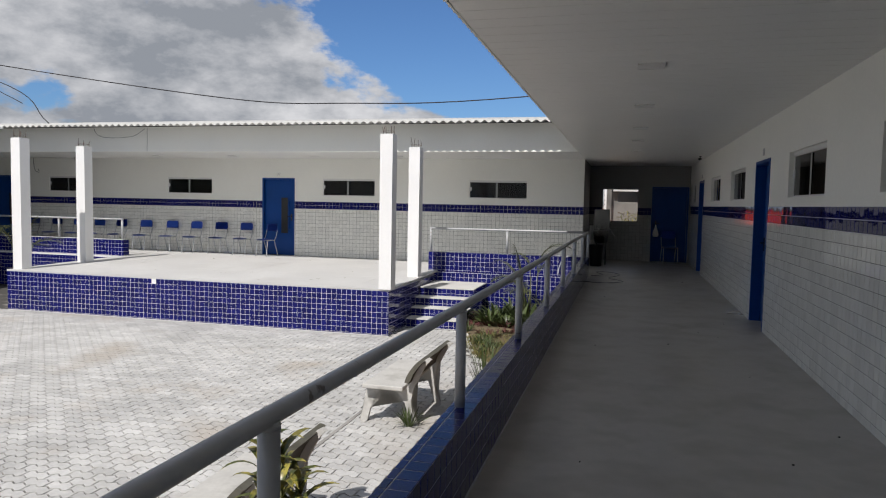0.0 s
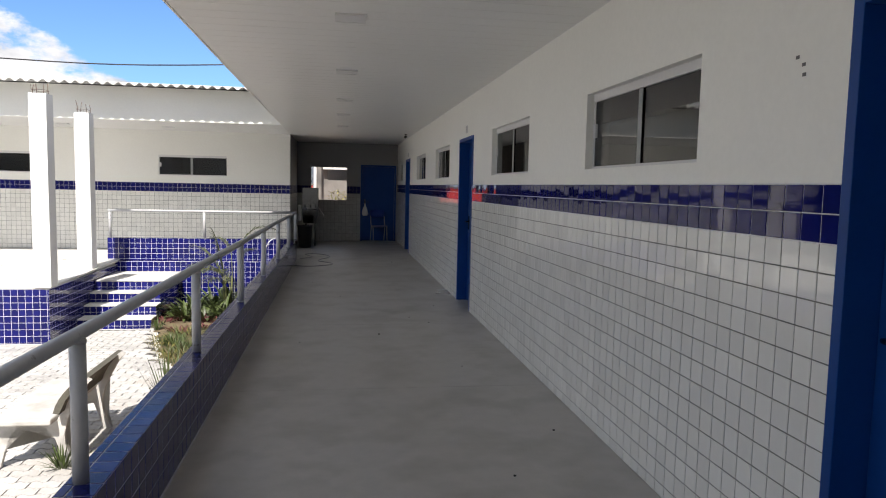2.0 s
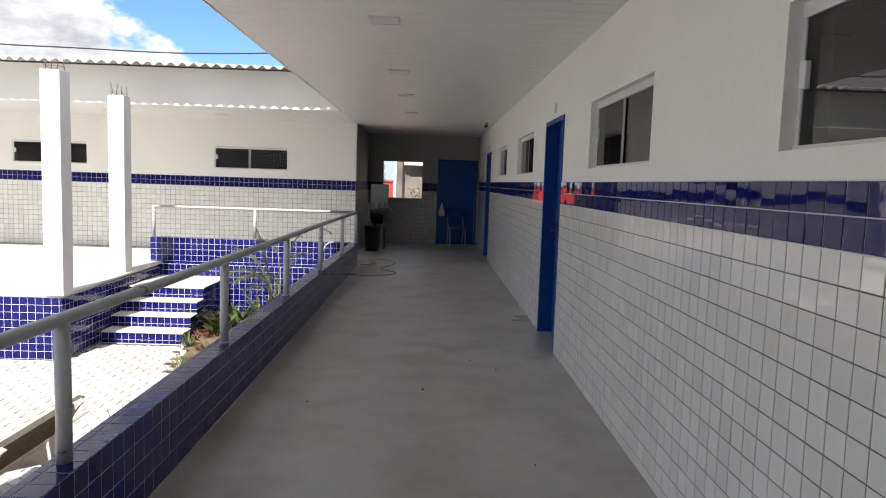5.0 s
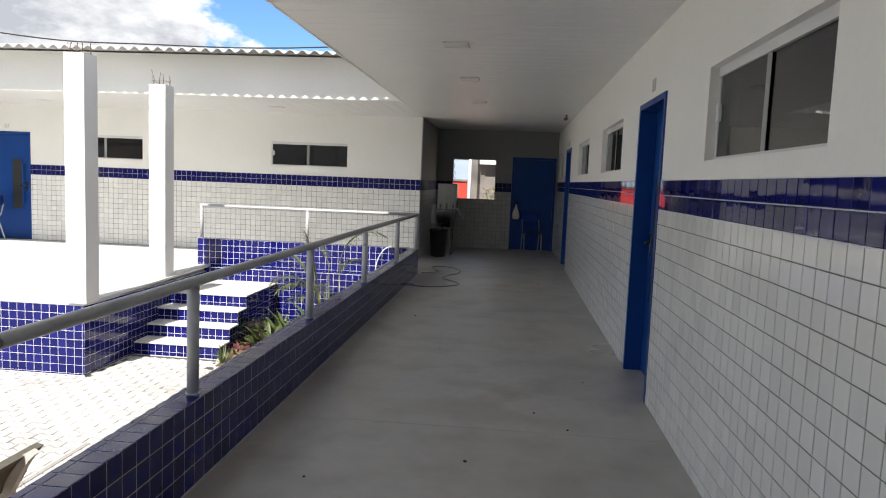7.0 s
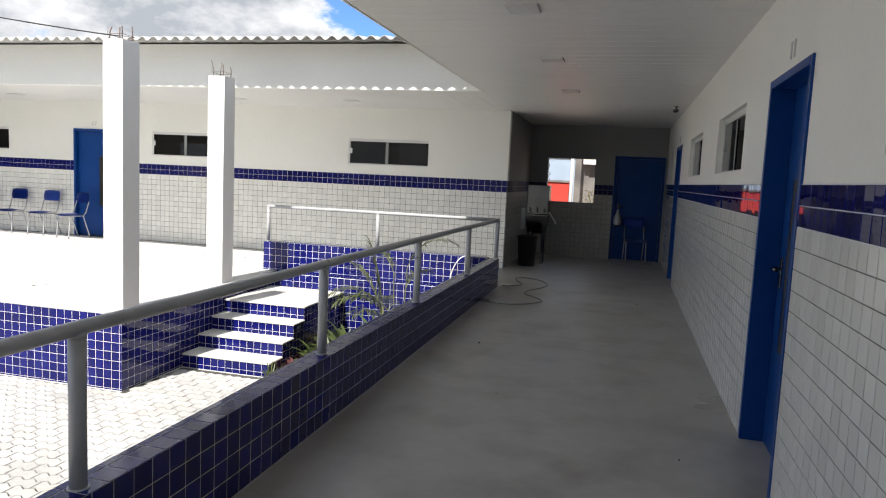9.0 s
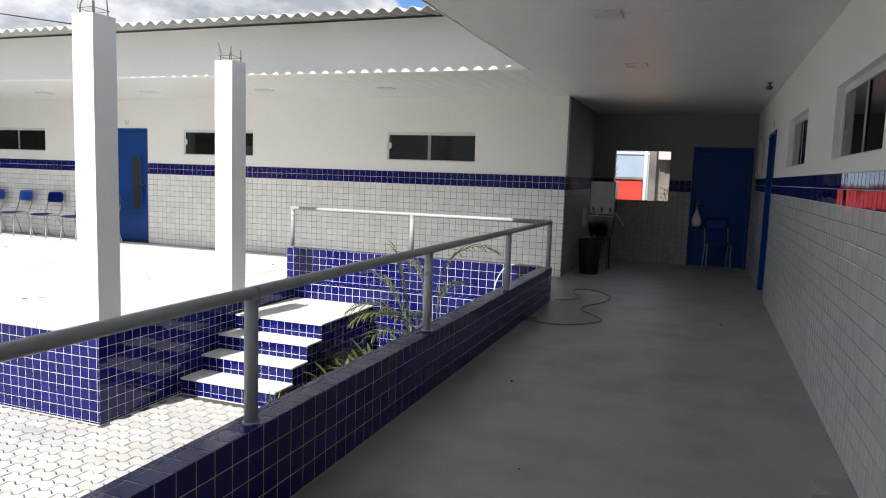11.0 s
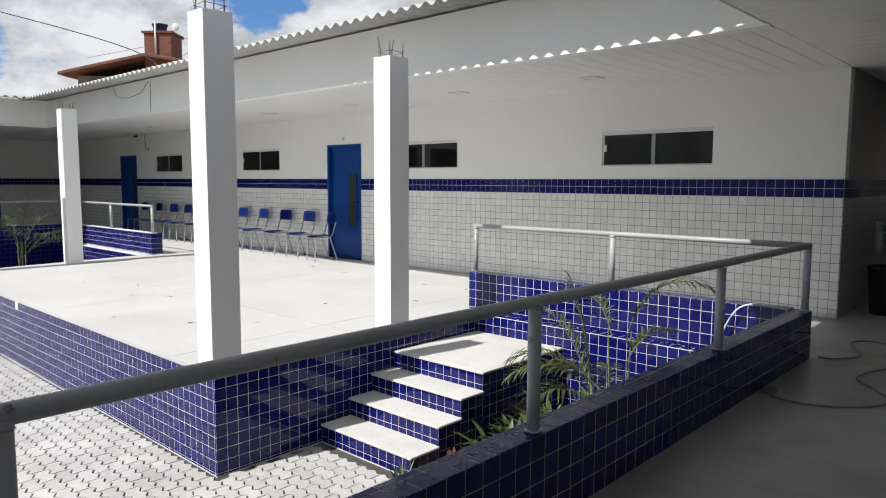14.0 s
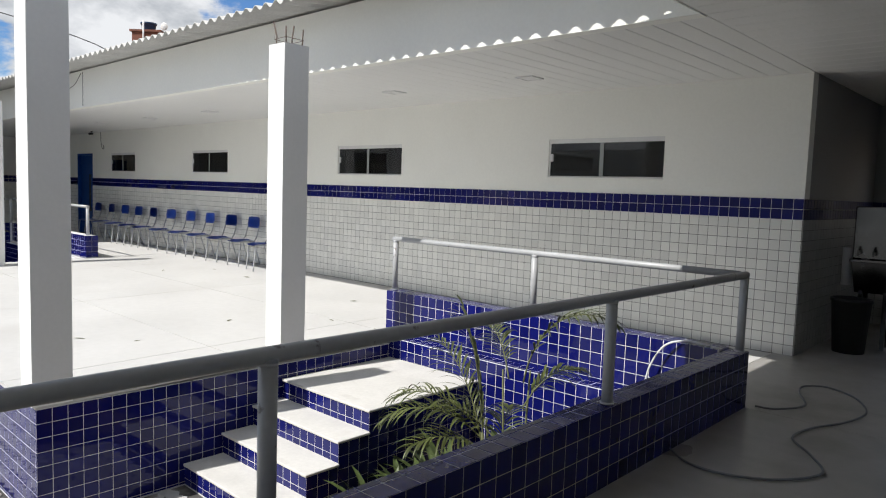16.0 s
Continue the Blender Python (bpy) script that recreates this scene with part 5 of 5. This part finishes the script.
def pole(at, height):
    o = thing("utility_pole", at, 0, "grey concrete utility pole with tangled cables", "utility pole", "utility poles")
    bm = bmesh.new()
    tube(bm, [(0, 0, 0), (0, 0, height)], 0.19, 10, taper=0.7)
    part("shaft", bm, M_POLE_BACKLIT, o)
    boxes("crossarm", M_POLE_BACKLIT, o, (-0.9, 0.9, -0.06, 0.06, height - 0.6, height - 0.45))
    for x in (-0.8, -0.3, 0.3, 0.8):
        bm = bmesh.new()
        tube(bm, [(x, 0, height - 0.45), (x, 0, height - 0.25)], 0.05, 8)
        part("insulator", bm, M_WHITE, o)
    bm = bmesh.new()
    tube(bm, curve([(0, 0, height - 1.2), (0.6, -0.3, height - 0.9), (1.4, -0.6, height - 0.75)], 5), 0.04, 6)
    box(bm, 1.3, 2.1, -0.72, -0.5, height - 0.8, height - 0.7)
    part("street_light", bm, M_POLE_BACKLIT, o, "arm with a flat street light head")
    return o


pole((-34, 28.3, GROUND), 9.9)
pole((12, 25.5, GROUND), 8.2)


def wire(points, label, radius=0.015):
    bm = bmesh.new()
    tube(bm, curve(points, 8), radius, 5)
    tagged(part("overhead_cable", bm, M_CABLE), label, "cable", "overhead cables")


wire([(-34, 28.3, 8.8), (-27, 25, 7.3), (-15.2, 25, 5.55), (-10, 25, 5.25), (-3.2, 25, 5.35), (12, 25.5, 6.7)], "thick black cable sagging between the poles", 0.022)
wire([(-34, 28.3, 9.2), (-60, 32, 11.5)], "black cable running from the pole")
wire([(-34, 28.3, 8.9), (-41, 28.5, 7.6)], "black service cable to the house")
wire([(-34, 28.3, 8.9), (-26, 24, 6.2), (-18, 18, 4.4)], "thin black cable running down to the roof")
wire([(-26, 14, 7.4), (-19.2, 18, 5.2), (-16.5, 17.5, 3.7)], "black cable from the street to the roof")

street = thing("red_wall", (-3.6, 30, GROUND), 0, "red painted street wall with a flat coping", "wall")
boxes("panel", M_RED, street, (-5.5, 3.2, 0, 0.2, 0, 2.38), bevel=0.01)
boxes("coping", M_RENDER, street, (-5.5, 3.25, -0.05, 0.25, 2.38, 2.45))
ruin = thing("grey_building", (3.0, 31, GROUND), 0, "weathered grey building with a broken white balcony", "building")
part("wall", holed("y", 0, 0.25, -3.3, 6, 0, 5.2, [(-2.8, -1.7, 2.6, 3.6), (-0.6, 0.8, 2.4, 3.8)]), M_RENDER, ruin)
boxes("balcony", M_STAGE, ruin, (-3.0, -1.5, -0.35, 0.0, 3.05, 3.2), (-3.0, -1.5, -0.35, -0.27, 3.2, 3.5), label="stained white balcony")
boxes("canopy", M_BLACK, ruin, (-3.2, -1.4, -0.6, 0.0, 4.1, 4.18))
boxes("back_room", M_RENDER, ruin, (-3.2, 6, 1.5, 1.7, 0, 5.2))
for k in range(6):
    bm = bmesh.new()
    tube(bm, [(-0.6 + 0.28 * k, 0.05, 2.4), (-0.6 + 0.28 * k, 0.05, 3.8)], 0.015, 6)
    part("window_bar", bm, M_BLACK, ruin)
far_house = thing("blue_house", (-7.5, 42, GROUND), 0, "pale blue rendered house beyond the street", "house")
boxes("wall", M_PALE_BLUE, far_house, (-9, 6.5, 0, 6, 0, 6.2))
boxes("pipe", M_WHITE, far_house, (-9, 6.5, -0.06, 0.0, 3.6, 3.68))
boxes("roof", M_CLAY, far_house, (-9.4, 6.9, -0.5, 6.4, 6.2, 6.4))
white_post = thing("white_post", (-0.28, 29.4, GROUND), 0, "slim white painted street post", "post")
bm = bmesh.new()
tube(bm, [(0, 0, 0), (0, 0, 5.5)], 0.055, 10)
part("shaft", bm, M_PILLAR, white_post)
shrub = thing("street_shrub", (0.75, 28.2, GROUND), 0, "leafy green shrub growing beside the street", "shrub")
bm, st = bmesh.new(), bmesh.new()
rng = random.Random(91)
for k in range(9):
    a = 2 * math.pi * k / 9
    tube(st, curve([(0, 0, -0.02), (0.15 * math.cos(a), 0.15 * math.sin(a), 1.0), (0.4 * math.cos(a), 0.3 * math.sin(a), 1.8 + 0.3 * rng.random())], 4), 0.02, 5, taper=0.4)
for k in range(420):
    a, r = rng.uniform(0, 6.28), 0.5 * rng.random() ** 0.5
    blade(bm, (r * math.cos(a), r * math.sin(a), rng.uniform(0.7, 2.2)), rng.uniform(0, 6.28), rng.uniform(0.1, 0.2), 0.06, rng.uniform(-0.2, 1.0), 1.0, 3)
part("trunk", st, M_STEM, shrub)
part("foliage", bm, M_LEAF_Y, shrub)
bm = bmesh.new()
tube(bm, curve([(-0.09, END_Y - 0.03, 1.95), (-0.05, END_Y + 0.0, 1.8), (-0.1, END_Y - 0.02, 1.72), (-0.02, END_Y - 0.02, 1.66), (-0.09, END_Y - 0.03, 1.6), (-0.03, END_Y - 0.02, 1.55), (-0.1, END_Y - 0.02, 1.52), (-0.05, END_Y - 0.02, 1.62)], 7), 0.005, 5)
tagged(part("coiled_wire", bm, M_CABLE), "loose coil of black wire at the rough opening", "cable")
# ragged plaster lips round the rough opening
bm = bmesh.new()
for k in range(26):
    x = OPEN[0] + (OPEN[1] - OPEN[0]) * (k + 0.5) / 26
    d = 0.012 * (1 + noise.noise((k * 0.9, 0, 7)))
    box(bm, x - 0.018, x + 0.018, END_Y + 0.02, END_Y + 0.13, OPEN[2] - 0.001, OPEN[2] + d)
    box(bm, x - 0.018, x + 0.018, END_Y + 0.02, END_Y + 0.13, OPEN[3] - 0.6 * d, OPEN[3] + 0.001)
part("broken_edge", bm, M_RENDER, wall_end, "rough broken masonry edge")

# leaves and crumbs lying about
rng = random.Random(5)
for k in range(16):
    bm = bmesh.new()
    L = rng.uniform(0.05, 0.13)
    blade(bm, (0, 0, 0), 0, L, rng.uniform(0.02, 0.035), 0.06, 0.1, 4, 0.15)
    ob = tagged(part("dry_leaf", bm, M_STEM), "dry brown leaf lying on the stage floor", "leaf", "fallen leaves")
    x, y = rng.uniform(-9.5, -4.2), rng.uniform(12.1, 16.2)
    ob.matrix_basis = pose(x, y, fall(y) + 0.003, 0, 0, rng.uniform(0, 360))
for k in range(14):
    bm = bmesh.new()
    bmesh.ops.create_icosphere(bm, subdivisions=1, radius=rng.uniform(0.005, 0.012))
    for v in bm.verts:
        v.co.z = max(-0.003, v.co.z * 0.6)
    ob = tagged(part("dirt_crumb", bm, M_BLACK), "small dark crumb of dirt on the floor", "crumb", "floor crumbs")
    ob.matrix_basis = pose(rng.uniform(0.0, 2.0), rng.uniform(3.2, 15), 0.003, 0, 0, rng.uniform(0, 360))


# ---- courtyard pavers, last ----
PAVER_L, PAVER_W, ZIG = 0.24, 0.12, 0.018
HALF = [(PAVER_L * f, ZIG * h) for f, h in ((0, 0), (0.125, 1), (0.375, -1), (0.5, 0), (0.625, 1), (0.875, -1), (1, 0))]


def paver_mesh():
    g, gy = 0.005, 0.0078
    low = [(x, y) for x, y in HALF]
    ring = [(min(max(x, g), PAVER_L - g), y + gy) for x, y in low] + [(min(max(x, g), PAVER_L - g), y + PAVER_W - gy) for x, y in reversed(low)]
    cx, cy = PAVER_L / 2, PAVER_W / 2
    verts = [((x - cx) * 0.988, (y - cy) * 0.98, 0.0) for x, y in ring] + [(x - cx, y - cy, -0.0012) for x, y in ring] + [(x - cx, y - cy, -0.03) for x, y in ring]
    n = len(ring)
    faces = [tuple(range(n))]
    for a in (0, n):
        faces += [(a + n + k, a + n + (k + 1) % n, a + (k + 1) % n, a + k) for k in range(n)]
    return verts, faces


PV, PF = paver_mesh()
paving = thing("courtyard_paving", (0, 0, 0), 0, "pale interlocking zigzag concrete pavers, sunlit and dusty", "paving", kind="structure")
pm = bpy.data.meshes.new("paver")
pm.from_pydata(PV, [], PF)
pm.materials.append(M_PAVER)
verts, faces, count = [], [], 0
rng = random.Random(77)
rows = int((12.75 + 1.5) / PAVER_W)
for j in range(rows):
    y = -1.5 + PAVER_W * (j + 0.5)
    for i in range(int(13.5 / PAVER_L)):
        x = -1.15 - PAVER_L * (i + 0.5 * (j % 2))
        if y > 11.71 and x < -3.44 or x > kerb_x(y) - 0.09 and y > 9.6:
            continue
        m = Matrix.Translation((x, y, GROUND + rng.gauss(0, 0.0004))) @ Euler((rng.gauss(0, 0.004), rng.gauss(0, 0.004), rng.gauss(0, 0.02))).to_matrix().to_4x4()
        if 9.6 < y < 12.7 and x > -4.2 and count < 300:
            ob = new("paver", pm)
            ob.parent = paving
            ob.matrix_basis = m
            count += 1
        else:
            k = len(verts)
            verts += [m @ Vector(p) for p in PV]
            faces += [tuple(q + k for q in f) for f in PF]
me = bpy.data.meshes.new("pavers")
me.from_pydata(verts, [], faces)
me.materials.append(M_PAVERS)
ob = new("pavers", me)
ob.parent = paving
ob["kind"] = "stuff"
